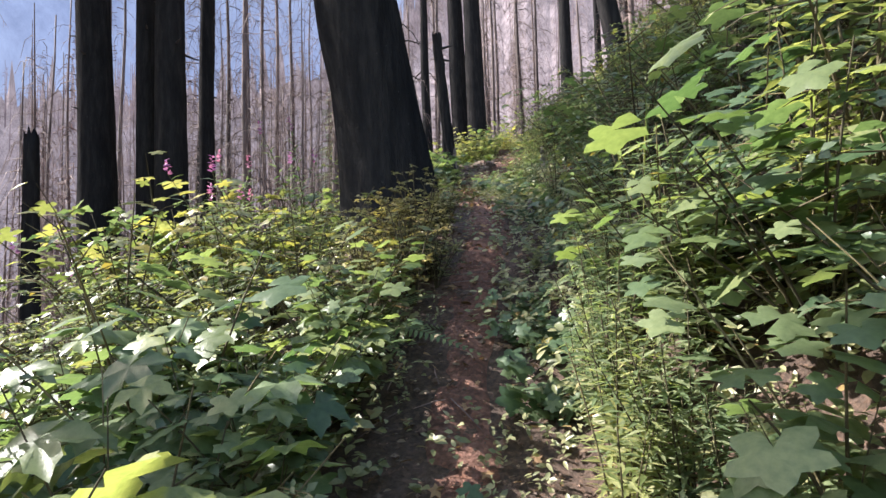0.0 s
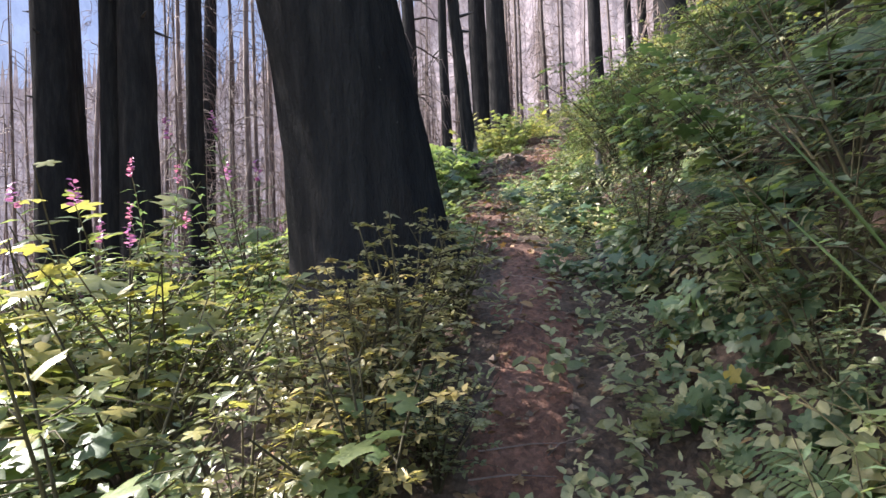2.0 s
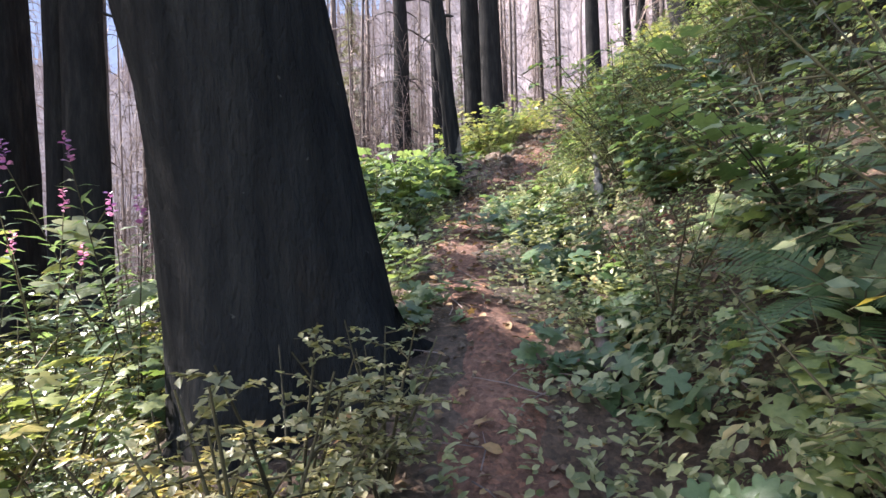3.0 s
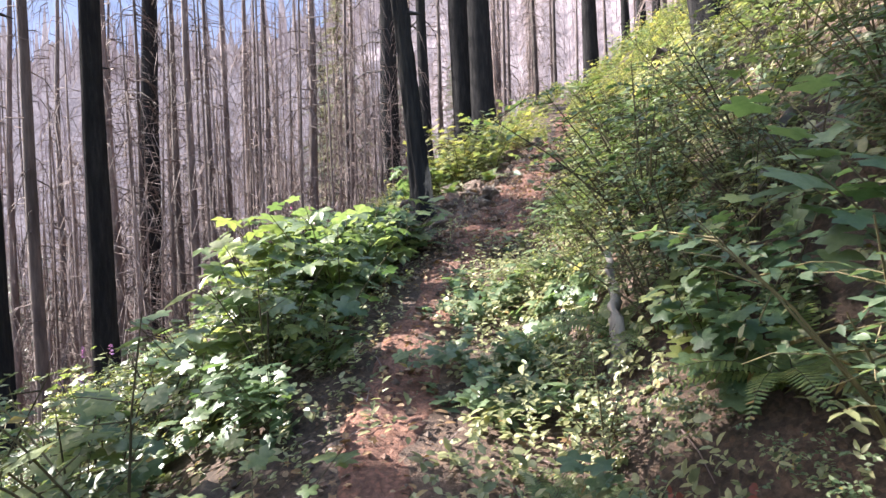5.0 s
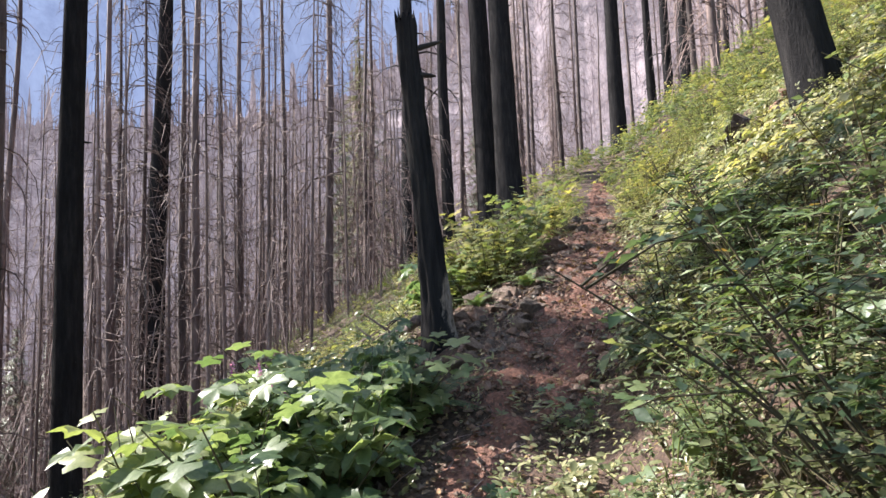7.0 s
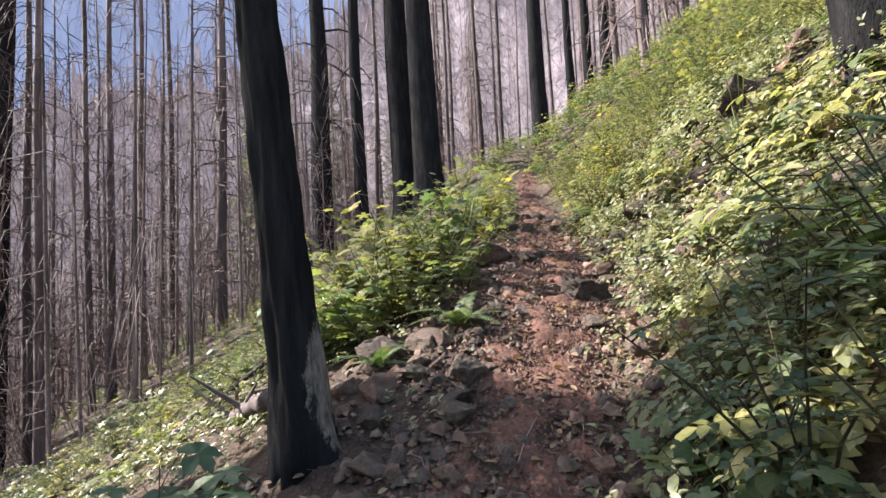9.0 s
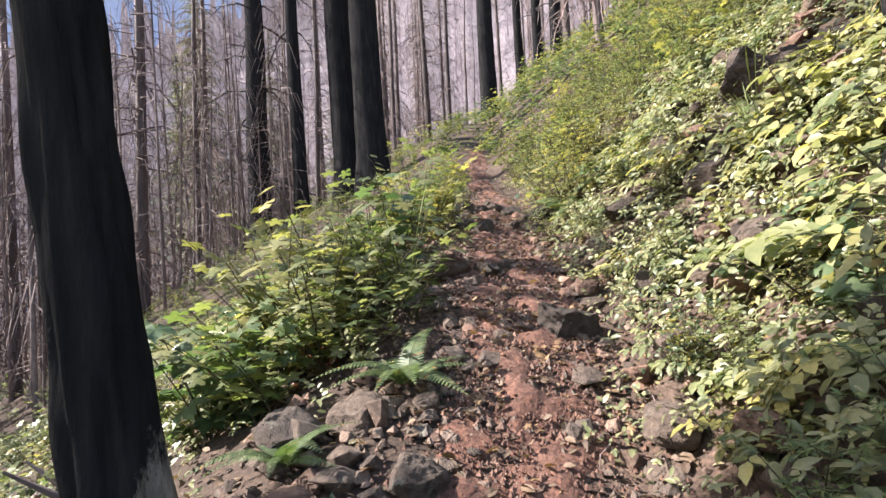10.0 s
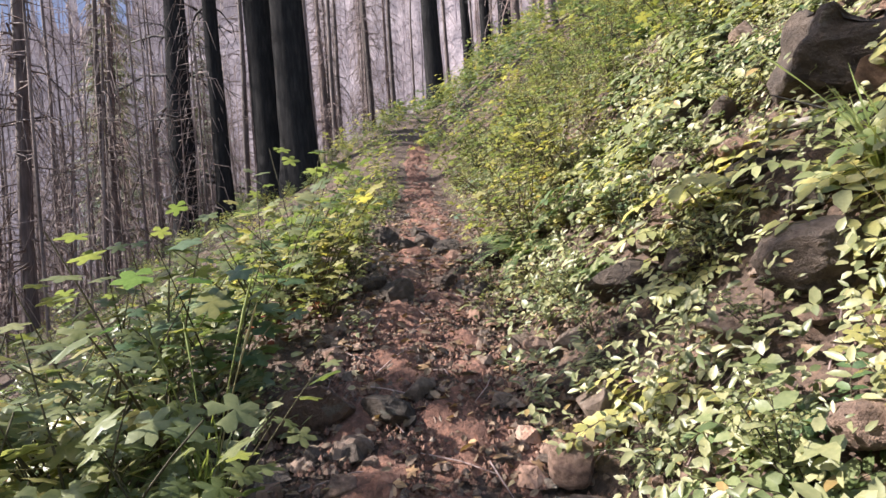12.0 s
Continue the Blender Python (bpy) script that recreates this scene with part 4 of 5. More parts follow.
def mix_at(d, y):
    """Which tall plants grow at that distance from the trail's middle, how large, and how thick."""
    if d < 0:
        if y < 4.4:
            return [("thimble", 4), ("shrub", 4), ("fern", 1), ("flower", 0.12), ("maple", 1), ("bright", 1)], 1.0, 1.0
        if y < 7.6 and d < -1.5:
            return [("shrub", 4), ("thimble", 3), ("bright", 2), ("fireweed", 2), ("flower", 0.25)], 1.2, 1.0
        if y < 6.6:
            return [("fern", 2), ("shrub", 3), ("thimble", 1.5), ("flower", 0.1)], 0.7 if d > -1.6 else 0.95, 0.8
        if y < 10.4:
            return [("thimble", 6), ("shrub", 2), ("fern", 1.5), ("flower", 0.04)], 0.85, 1.0
        if y < 12.6:
            return [("fern", 1), ("bright", 1)], 0.6, 0.06 if d > -1.7 else 0.35
        return [("bright", 0.6), ("maple", 7), ("thimble", 2.5), ("shrub", 1), ("fern", 1.2)], (0.8 if d > -1.7 and y < 16.5 else 0.46) * (0.75 + 0.6 * abs(math.sin(3.1 * y + 2.3 * d))), 0.85 if d > -1.7 else 0.75
    if y < 2.5 and d < 0.95:
        return [("fireweed", 7), ("thimble", 1.2)], 0.75, 1.0
    if y < 2.7:
        return [("fireweed", 3), ("thimble", 5), ("shrub", 2)], 0.9 if d < 1.3 else 1.25, 1.0
    if y < 5.4:
        return ([("fern", 2), ("thimble", 2.5), ("shrub", 3)], 0.75, 1.0) if d < 1.0 else ([("shrub", 5), ("fern", 2.5), ("thimble", 2), ("sapling", 1)], 1.1, 1.0)
    if y < 10.4:
        return ([("shrub", 2), ("fern", 1), ("thimble", 1.2)], 0.55, 0.8) if d < 1.0 else ([("shrub", 5), ("fern", 1.5), ("sapling", 1.5), ("thimble", 1.5), ("bright", 1)], 0.9, 0.9)
    if y < 15:
        return ([("fern", 0.2), ("bright", 4), ("shrub", 1), ("maple", 0.8)], 0.42, 0.5) if d < 3.0 else ([("sprig", 0.4), ("shrub", 1), ("maple", 1), ("bright", 1.5)], 0.7, 0.6)
    return [("bright", 6), ("shrub", 1.5), ("maple", 1), ("fern", 1)], 0.9, 0.9


def clear_of_trunks(x, y):
    return math.hypot(x + 0.16, y - 5.3) > 0.6 and math.hypot(x - 0.68, y - 11.45) > 0.3


def clear_of_boulder(x, y):
    return math.hypot(x - 4.5, y - 13.3) > 0.5 and math.hypot(x - 3.75, y - 13.05) > 0.22 and math.hypot(x - 3.6, y - 13.9) > 0.28


step = 0.43
for iy in range(-4, 50):
    for ix in range(-17, 15):
        y, d = iy * step + planted.uniform(-0.2, 0.2), ix * step + planted.uniform(-0.2, 0.2)
        table, size, thick = mix_at(d, y)
        if planted.random() > thick:
            continue
        kind = pick(table)
        if kind == "flower" and d > -2.5 and y < 3.5:
            kind = "shrub"
        if kind == "thimble" and abs(d) > 2.8:
            kind = "maple" if planted.random() < 0.4 else "fern"
        s = size * planted.uniform(0.75, 1.1)
        side = 0.2 if d > 0 and 4.4 < y < 9.6 else 0.0
        if abs(d) < (0.13 if y < 9.5 else 0.34) + side + 0.48 * RADIUS[kind] * s or (d < 0 and 3.5 < y < 4.9 and d > -1.35):
            continue
        x = d + float(trail_at(y)[0])
        if clear_of_trunks(x, y):
            plant(kind, x, y, s)
# low leaves between the taller plants
for iy in range(-6, 88):
    for ix in range(-16, 21):
        y, d = iy * 0.24 + planted.uniform(-0.12, 0.12), ix * 0.24 + planted.uniform(-0.12, 0.12)
        edge = 0.23 + 0.06 * math.sin(2.1 * y) + 0.04 * math.sin(7.3 * y) + (0.32 if y > 10.5 else 0)
        if abs(d) < edge or (10.6 < y < 12.7 and -1.5 < d < 0 and planted.random() < 0.75):
            continue
        if 10.4 < y < 15 and d > 0 and planted.random() < 0.16:
            continue
        x = d + float(trail_at(y)[0])
        if not clear_of_trunks(x, y) or planted.random() < 0.1:
            continue
        kind = pick([("low", 7), ("lowbig", 1.0 if y < 10 else 0.25), ("grass", 0.05 if y > 7 else 0.03), ("red", 0.03)])
        plant(kind, x, y, planted.uniform(0.75, 1.25), into={"low": "ground_cover", "lowbig": "broad_ground_cover", "grass": "grass", "red": "red_ground_cover"}[kind])
# small plants close along the uphill edge of the first stretch
for iy in range(24):
    for ix in range(7):
        y, d = 2.6 + iy * 0.27 + planted.uniform(-0.13, 0.13), 0.42 + ix * 0.27 + planted.uniform(-0.13, 0.13)
        if planted.random() < 0.6:
            plant(pick([("shrub", 3), ("fern", 1.5), ("maple", 1)]), d + (0.14 if 4.4 < y < 9.6 else 0.0) + float(trail_at(y)[0]), y, planted.uniform(0.28, 0.42), into="edge_undergrowth")
for iy in range(34):
    for ix in range(5):
        y, d = 3.0 + iy * 0.19 + planted.uniform(-0.1, 0.1), 0.29 + ix * 0.16 + planted.uniform(-0.07, 0.07)
        if planted.random() < 0.8:
            kind = pick([("low", 3), ("lowbig", 1.3)])
            plant(kind, d + float(trail_at(y)[0]), y, planted.uniform(0.8, 1.25), into={"low": "ground_cover", "lowbig": "broad_ground_cover"}[kind])
# leafy sprigs that cover the sunny bank
for iy in range(30):
    for ix in range(20):
        y, d = 10.4 + iy * 0.18 + planted.uniform(-0.1, 0.1), 0.68 + ix * 0.18 + planted.uniform(-0.1, 0.1)
        if clear_of_boulder(d + float(trail_at(y)[0]), y) and lumps(2.1 * d + 1, 1.7 * y) > -0.36 and planted.random() < 0.85:
            plant("low", d + float(trail_at(y)[0]), y, planted.uniform(0.8, 1.3), into="ground_cover")
for iy in range(22):
    for ix in range(13):
        y, d = 10.5 + iy * 0.26 + planted.uniform(-0.13, 0.13), 0.85 + ix * 0.26 + planted.uniform(-0.13, 0.13)
        if clear_of_boulder(d + float(trail_at(y)[0]), y) and lumps(1.7 * d + 4, 1.9 * y + 2) > -0.25 and planted.random() < 0.8:
            plant(pick([("sprig", 4), ("leaflets", 5)]), d + float(trail_at(y)[0]), y, planted.uniform(0.7, 1.2) * (1.0 if d > 1.2 else 0.7))
# wider slope, thinner and coarser with distance
for iy in range(-2, 34):
    for ix in range(-20, 18):
        y, d = iy * 1.25 + planted.uniform(-0.6, 0.6), ix * 1.25 + planted.uniform(-0.6, 0.6)
        if (-7 < d < 6.2 and y < 21) or (abs(d) < 0.7 and y < 24) or (y < 0 and abs(d) > 10):
            continue
        plant(pick([("shrub", 4), ("bright", 4), ("maple", 2.5), ("fern", 1)]), d + float(trail_at(y)[0]), y, planted.uniform(0.95, 1.4) * (0.45 if d < -1 and y < 36 else 1.0), into="far_undergrowth")
for iy in range(32):
    for ix in range(-24, -9):
        y, d = -3 + iy * 0.8 + planted.uniform(-0.4, 0.4), ix * 0.75 + planted.uniform(-0.35, 0.35)
        plant(pick([("shrub", 4), ("bright", 2), ("fern", 1), ("maple", 1)]), d + float(trail_at(y)[0]), y, planted.uniform(0.6, 1.0) * (0.6 if y > 9 else 1.0), into="far_undergrowth")
for iy in range(14):
    for ix in range(-14, 12):
        y, d = 20.5 + iy * 0.85 + planted.uniform(-0.4, 0.4), ix * 0.85 + planted.uniform(-0.4, 0.4)
        if abs(d) > 0.6:
            plant(pick([("shrub", 2), ("bright", 4), ("maple", 3)]), d + float(trail_at(y)[0]), y, planted.uniform(0.8, 1.2) * (0.5 if d < -1 else 1.0), into="far_undergrowth")
# plants that lean over the first few steps of the trail
for k in range(9):
    y = 1.55 + 0.25 * k
    plant("thimble" if k % 3 else "shrub", float(trail_at(y)[0]) - 0.5 - 0.05 * (k % 2), y, 0.72, lap=0.4)
    if k < 6:
        plant("fireweed", float(trail_at(y)[0]) + 0.36 + 0.06 * (k % 2), y + 0.15, 0.72, lap=0.5)
# plants that stand out beside the trail
for kind, x, y, s in [("fireweed", 0.72, 2.0, 0.9), ("fireweed", 0.95, 2.3, 1.05), ("fireweed", 0.62, 2.55, 0.8), ("fireweed", 0.8, 1.7, 0.8), ("fireweed", 1.1, 2.15, 1.0), ("thimble", 1.15, 1.75, 1.15),
                      ("thimble", 1.3, 2.5, 1.2), ("thimble", 1.0, 1.35, 1.0), ("thimble", 1.45, 2.0, 1.3), ("thimble", -0.62, 1.5, 0.95), ("thimble", -0.85, 2.0, 1.05), ("thimble", -0.6, 2.4, 0.85),
                      ("thimble", -0.95, 1.2, 1.0), ("dry", 0.0, 4.35, 1.15), ("dry", 0.12, 4.1, 1.0), ("dry", -0.25, 3.75, 1.05), ("dry", -0.05, 3.55, 0.9), ("dry", -0.4, 3.5, 1.0), ("dry", -0.15, 4.0, 1.1), ("dry", 0.1, 3.75, 0.8), ("dry", -0.2, 4.2, 0.95), ("dry", 0.2, 4.55, 0.8), ("maple", -1.9, 5.0, 1.5), ("maple", -1.4, 4.4, 1.3), ("maple", -2.2, 4.6, 1.6), ("maple", -1.6, 5.0, 1.4), ("maple", -2.6, 5.4, 1.7), ("shrub", -1.3, 3.8, 0.8), ("shrub", -1.8, 3.6, 1.35), ("shrub", -2.2, 4.0, 1.4), ("bright", -1.5, 3.3, 1.1),
                      ("flower", -1.75, 5.5, 1.2), ("thimble", 0.05, 8.8, 1.05), ("thimble", -0.2, 9.2, 1.1), ("thimble", -0.35, 8.7, 1.1), ("thimble", 0.15, 9.5, 0.95), ("thimble", -0.5, 9.6, 1.1), ("dry", -0.5, 4.3, 0.8), ("dry", -0.35, 3.9, 0.75), ("dry", 0.05, 3.85, 0.7), ("thimble", 0.0, 10.0, 0.95), ("thimble", -0.4, 10.0, 1.0), ("thimble", -0.25, 10.35, 0.9), ("thimble", -0.75, 10.3, 1.0), ("thimble", 0.2, 10.3, 0.8), ("thimble", -0.6, 9.7, 1.0), ("sapling", 2.2, 8.6, 1.1), ("sapling", 2.5, 9.2, 1.15), ("sapling", 2.75, 9.9, 1.1), ("sapling", 2.35, 9.0, 0.9),
                      ("sapling", 2.9, 10.3, 0.9), ("sapling", 2.6, 10.0, 1.0), ("sapling", 2.5, 9.6, 1.05), ("sapling", 2.8, 10.5, 0.9), ("sapling", 2.45, 11.0, 0.5), ("sapling", 2.6, 10.7, 0.7), ("leaflets", 2.15, 10.45, 1.0), ("leaflets", 2.4, 10.3, 1.1), ("leaflets", 2.25, 10.7, 0.9), ("leaflets", 2.6, 10.55, 1.0), ("sapling", 2.9, 11.15, 0.6), ("thimble", 1.8, 6.9, 0.8), ("sapling", 1.95, 7.3, 0.8), ("shrub", 1.8, 7.6, 0.65), ("sapling", 2.1, 7.9, 0.85), ("shrub", 1.75, 8.1, 0.6), ("fern", 1.65, 7.3, 0.7), ("shrub", 2.25, 7.2, 0.8), ("thimble", 2.0, 6.6, 0.8), ("sapling", 2.35, 8.2, 0.9), ("shrub", 2.0, 8.5, 0.7), ("shrub", 2.5, 7.7, 0.8), ("fern", 1.7, 8.4, 0.6), ("sapling", 2.0, 9.0, 0.7), ("shrub", 2.2, 9.5, 0.7), ("thimble", 1.75, 6.5, 0.7), ("thimble", 1.85, 6.7, 0.75), ("maple", 1.45, 13.4, 1.0), ("maple", 1.2, 13.0, 0.9), ("maple", 1.6, 13.9, 1.0), ("maple", 1.3, 13.9, 1.1), ("maple", 1.0, 13.5, 1.0),
                      ("maple", 2.1, 15.3, 1.0), ("maple", 1.5, 14.6, 0.9), ("maple", 2.3, 16.4, 1.0), ("maple", 1.0, 14.8, 0.95), ("maple", 2.7, 17.2, 1.0), ("maple", 0.6, 14.0, 0.8), ("bright", 4.3, 15.8, 1.1), ("bright", 3.9, 15.4, 0.9), ("bright", 4.6, 16.4, 1.2), ("fern", 1.65, 5.0, 0.8), ("fern", 1.75, 5.5, 0.65), ("maple", -3.3, 7.6, 2.5), ("maple", -3.05, 7.3, 2.2), ("maple", -3.55, 7.35, 2.0), ("flower", -2.4, 6.2, 1.0), ("flower", -2.9, 6.9, 1.25), ("bright", -2.6, 6.9, 1.5), ("bright", -2.3, 6.6, 1.4), ("maple", -2.9, 6.6, 1.7), ("stalk", 0.66, 2.75, 1.0), ("stalk", 0.78, 2.9, 0.9)]:
    plant(kind, x, y, s, lap=0.35)
# broad leaves that crowd the downhill edge
for x, y, s in [(-0.55, 1.3, 0.8), (-0.75, 1.6, 0.85), (-0.5, 1.85, 0.8), (-1.0, 1.35, 0.9), (-0.95, 1.95, 0.95), (-0.6, 2.25, 0.85), (-1.3, 1.7, 1.0), (-0.45, 2.6, 0.7), (-1.25, 2.3, 1.0),
                (0.12, 7.9, 0.55), (-0.1, 8.3, 0.75), (-0.35, 8.0, 0.8), (0.1, 8.7, 0.85), (-0.25, 8.8, 0.95), (0.2, 9.2, 0.85), (-0.1, 9.4, 1.0), (-0.5, 9.1, 1.0), (0.3, 9.75, 0.75), (0.0, 9.9, 0.95), (-0.4, 9.8, 1.0), (0.25, 10.2, 0.85), (-0.1, 10.4, 0.95), (-0.5, 10.4, 1.0), (0.4, 10.5, 0.75), (0.1, 10.75, 0.9), (0.42, 10.85, 0.6), (-0.35, 10.75, 0.95),
                (0.6, 13.5, 0.7), (0.6, 12.95, 0.7)]:
    plant("broad", x, y, s, lap=0.45)
for x, y, s in [(1.2, 13.0, 0.85), (0.85, 13.2, 0.95), (1.4, 13.5, 0.9), (1.0, 13.7, 1.0), (1.35, 14.1, 0.9), (0.6, 13.7, 1.0), (0.95, 12.75, 0.75), (1.75, 14.4, 0.7), (1.1, 13.35, 0.95), (0.75, 12.95, 0.9), (1.25, 13.25, 0.8), (1.55, 13.75, 0.8)]:
    plant("maple" if y > 13.1 else "thimble", x, y, s, lap=0.45)
# low shrubs over the slope falling away below
for iy in range(30):
    for ix in range(13):
        y, d = 13 + iy * 0.6 + planted.uniform(-0.3, 0.3), -2.2 - ix * 0.6 + planted.uniform(-0.3, 0.3)
        if planted.random() < 0.8:
            plant(pick([("shrub", 3), ("bright", 3), ("maple", 1), ("fern", 1)]), d + float(trail_at(y)[0]), y, planted.uniform(0.35, 0.6), into="far_undergrowth")
join_planted({"low": "low leafy ground cover with small green leaves", "lowbig": "low broad-leaved seedlings covering the slope", "grass": "grass tufts with tall dry seed stalks", "red": "low plants with red autumn leaves",
              "shrub": "dense green shrubs covering the slope", "bright": "sunlit yellow-green shrubs on the far slope", "maple": "yellowing maple shrubs on the slope", "fern": "green ferns growing on the slope"})

# ---- rocks ----


def rock_mesh(seed):
    r = random.Random(seed)
    bm = bmesh.new()
    for _ in range(15):
        p = Vector((r.gauss(0, 1), r.gauss(0, 1), r.gauss(0, 1))).normalized()
        bm.verts.new((p.x * r.uniform(0.42, 0.55), p.y * r.uniform(0.36, 0.5), p.z * r.uniform(0.28, 0.4)))
    out = bmesh.ops.convex_hull(bm, input=bm.verts)
    bmesh.ops.delete(bm, geom=[v for v in bm.verts if not v.link_faces], context="VERTS")
    bmesh.ops.bevel(bm, geom=list(bm.edges), offset=0.012, segments=1, affect="EDGES", profile=0.5)
    me = bpy.data.meshes.new("rock")
    bm.to_mesh(me)
    bm.free()
    me.materials.append(ROCK)
    return me


def boulder_mesh(seed):
    """A block with broken flat faces, worn edges and a pitted skin."""
    r = random.Random(seed)
    bm = bmesh.new()
    bmesh.ops.create_icosphere(bm, subdivisions=5, radius=0.5)
    cuts = [(Vector((r.gauss(0, 1), r.gauss(0, 1), r.gauss(0, 0.8))).normalized(), r.uniform(0.26, 0.42)) for _ in range(13)]
    for v in bm.verts:
        p = v.co.copy()
        for n, far in cuts:
            over = p.dot(n) - far
            if over > 0:
                p -= n * over * 0.94
        k = 0.035 * noise.noise(p * 5 + Vector((seed, 0, 0))) + 0.018 * noise.noise(p * 14) + 0.008 * noise.noise(p * 33)
        v.co = Vector((p.x * 1.15, p.y, p.z * 0.8)) + v.normal * k
    me = bpy.data.meshes.new("boulder")
    bm.to_mesh(me)
    bm.free()
    me.materials.append(DARKROCK)
    return me


def block_mesh(seed):
    """A squared block of broken basalt with a sloping top and chipped edges."""
    r = random.Random(seed)
    bm = bmesh.new()
    bmesh.ops.create_cube(bm, size=1.0)
    for v in bm.verts:
        v.co = Vector((v.co.x * (1.15 if v.co.z < 0 else 0.95), v.co.y * 0.8, v.co.z * 0.62 - (0.16 * v.co.x if v.co.z > 0 else 0)))
        v.co += Vector((r.uniform(-0.16, 0.16), r.uniform(-0.14, 0.14), r.uniform(-0.1, 0.1)))
    bmesh.ops.bevel(bm, geom=list(bm.edges), offset=0.035, segments=2, affect="EDGES", profile=0.5)
    bmesh.ops.triangulate(bm, faces=bm.faces)
    bmesh.ops.subdivide_edges(bm, edges=list(bm.edges), cuts=6, use_grid_fill=True)
    bm.normal_update()
    for v in bm.verts:
        v.co += v.normal * (0.11 * noise.noise(v.co * 3 + Vector((seed, 0, 0))) + 0.05 * noise.noise(v.co * 8) + 0.025 * noise.noise(v.co * 21))
    me = bpy.data.meshes.new("block")
    bm.to_mesh(me)
    bm.free()
    me.materials.append(DARKROCK)
    return me


BOULDERS = [boulder_mesh(640 + k) for k in range(4)]
ROCKS = [rock_mesh(600 + k) for k in range(9)]
CRAGS = [block_mesh(20 + k) for k in range(4)]
BLOCKY = [boulder_mesh(660 + k) for k in range(3)]
for me in BLOCKY:
    me.materials[0] = ROCK
rr = random.Random(61)


def rock(x, y, size, label="angular grey-brown basalt rock", sink=0.18, group="rocks along the trail", shapes=None):
    ob = tagged(new("rock", rr.choice(shapes or ROCKS)), label, "rock", group)
    ob.matrix_basis = pose(x, y, gz(x, y) + size * (0.3 - sink), rr.uniform(-25, 25), rr.uniform(-25, 25), rr.uniform(0, 360)) @ Matrix.Diagonal((size, size, size * rr.uniform(0.7, 1.1), 1))
    return ob


block = tagged(new("rock", block_mesh(3)), "squared dark basalt block lying on the trail", "rock", "rocks along the trail")
block.matrix_basis = pose(2.6, 12.76, gz(2.6, 12.76) + 0.045, 3, 5, 8) @ Matrix.Diagonal((0.27, 0.24, 0.27, 1))
for x, y, s in [(2.33, 12.85, 0.15), (2.0, 12.48, 0.2), (1.86, 12.55, 0.2), (3.29, 12.03, 0.2), (2.42, 12.27, 0.2), (2.72, 11.9, 0.22), (2.9, 13.1, 0.2), (2.12, 13.85, 0.34), (2.42, 13.78, 0.24), (2.58, 13.88, 0.2), (2.25, 13.6, 0.17),
                (3.3, 16.3, 0.3), (3.12, 16.2, 0.24), (3.45, 16.1, 0.26), (3.64, 15.62, 0.34), (3.48, 15.7, 0.22), (2.95, 15.4, 0.2), (3.1, 15.15, 0.24), (2.75, 14.95, 0.26), (3.3, 15.0, 0.22), (2.6, 15.2, 0.24), (3.05, 16.7, 0.28), (3.4, 16.8, 0.24)]:
    rock(x, y, s, "dark angular basalt rock on the trail", shapes=BOULDERS if s > 0.23 else None)
for x, y, s in [(4.55, 13.4, 0.66), (4.75, 13.1, 0.5), (3.75, 13.02, 0.36), (3.65, 13.9, 0.42), (3.95, 13.95, 0.4), (4.2, 12.85, 0.28), (3.5, 12.25, 0.28), (4.7, 14.6, 0.45), (4.15, 13.6, 0.36), (4.0, 13.2, 0.3), (3.9, 13.6, 0.26)]:
    rock(x, y, s * 0.9, "weathered boulder set in the bank above the trail", 0.3, shapes=CRAGS[:2] if s > 0.48 else BOULDERS)
for x, y, s in [(3.3, 12.07, 0.3), (3.15, 12.3, 0.22), (2.77, 12.05, 0.24), (2.5, 11.72, 0.26), (2.62, 11.85, 0.17), (3.45, 11.9, 0.26), (3.73, 12.95, 0.34), (2.95, 13.28, 0.2), (3.35, 12.5, 0.2), (3.5, 12.4, 0.24)]:
    rock(x, y, s, "pale weathered rock among leaves on the bank", -0.02, shapes=BLOCKY)
for _ in range(60):
    y = rr.uniform(10.6, 12.3)
    x = float(trail_at(y)[0]) + rr.uniform(-1.15, 0.05)
    if math.hypot(x - 0.73, y - 11.45) > 0.24:
        near = x > float(trail_at(y)[0]) - 0.4
        rock(x, y, rr.uniform(0.06, 0.13) if near else 0.08 + 0.26 * rr.random() ** 2.2, "grey angular rock in a loose heap beside the trail", 0.22, shapes=BLOCKY if rr.random() < 0.6 else None)
for _ in range(60):
    y = rr.uniform(11.0, 14.8)
    rock(float(trail_at(y)[0]) + rr.uniform(0.55, 2.8), y, rr.uniform(0.12, 0.32), "pale weathered rock among leaves on the bank", -0.01)
n = 0
while n < 150:
    y = rr.uniform(10.3, 17.5) if rr.random() < 0.9 else rr.uniform(4, 10)
    d = rr.gauss(0.15, 0.95)
    if abs(d) < 0.28 and rr.random() < 0.6:
        continue
    x = d + float(trail_at(y)[0])
    if math.hypot(x - 0.66, y - 11.45) < 0.3:
        continue
    rock(x, y, rr.uniform(0.05, 0.17) if abs(d) < 0.6 else rr.uniform(0.07, 0.26))
    n += 1


def scatter_stuff(name, label, category, count, build, mat):
    b = Buf()
    r = random.Random(name)
    for _ in range(count):
        build(b, r)
    tagged(new(name, b.mesh(name, mat, False)), label, category, kind="stuff")


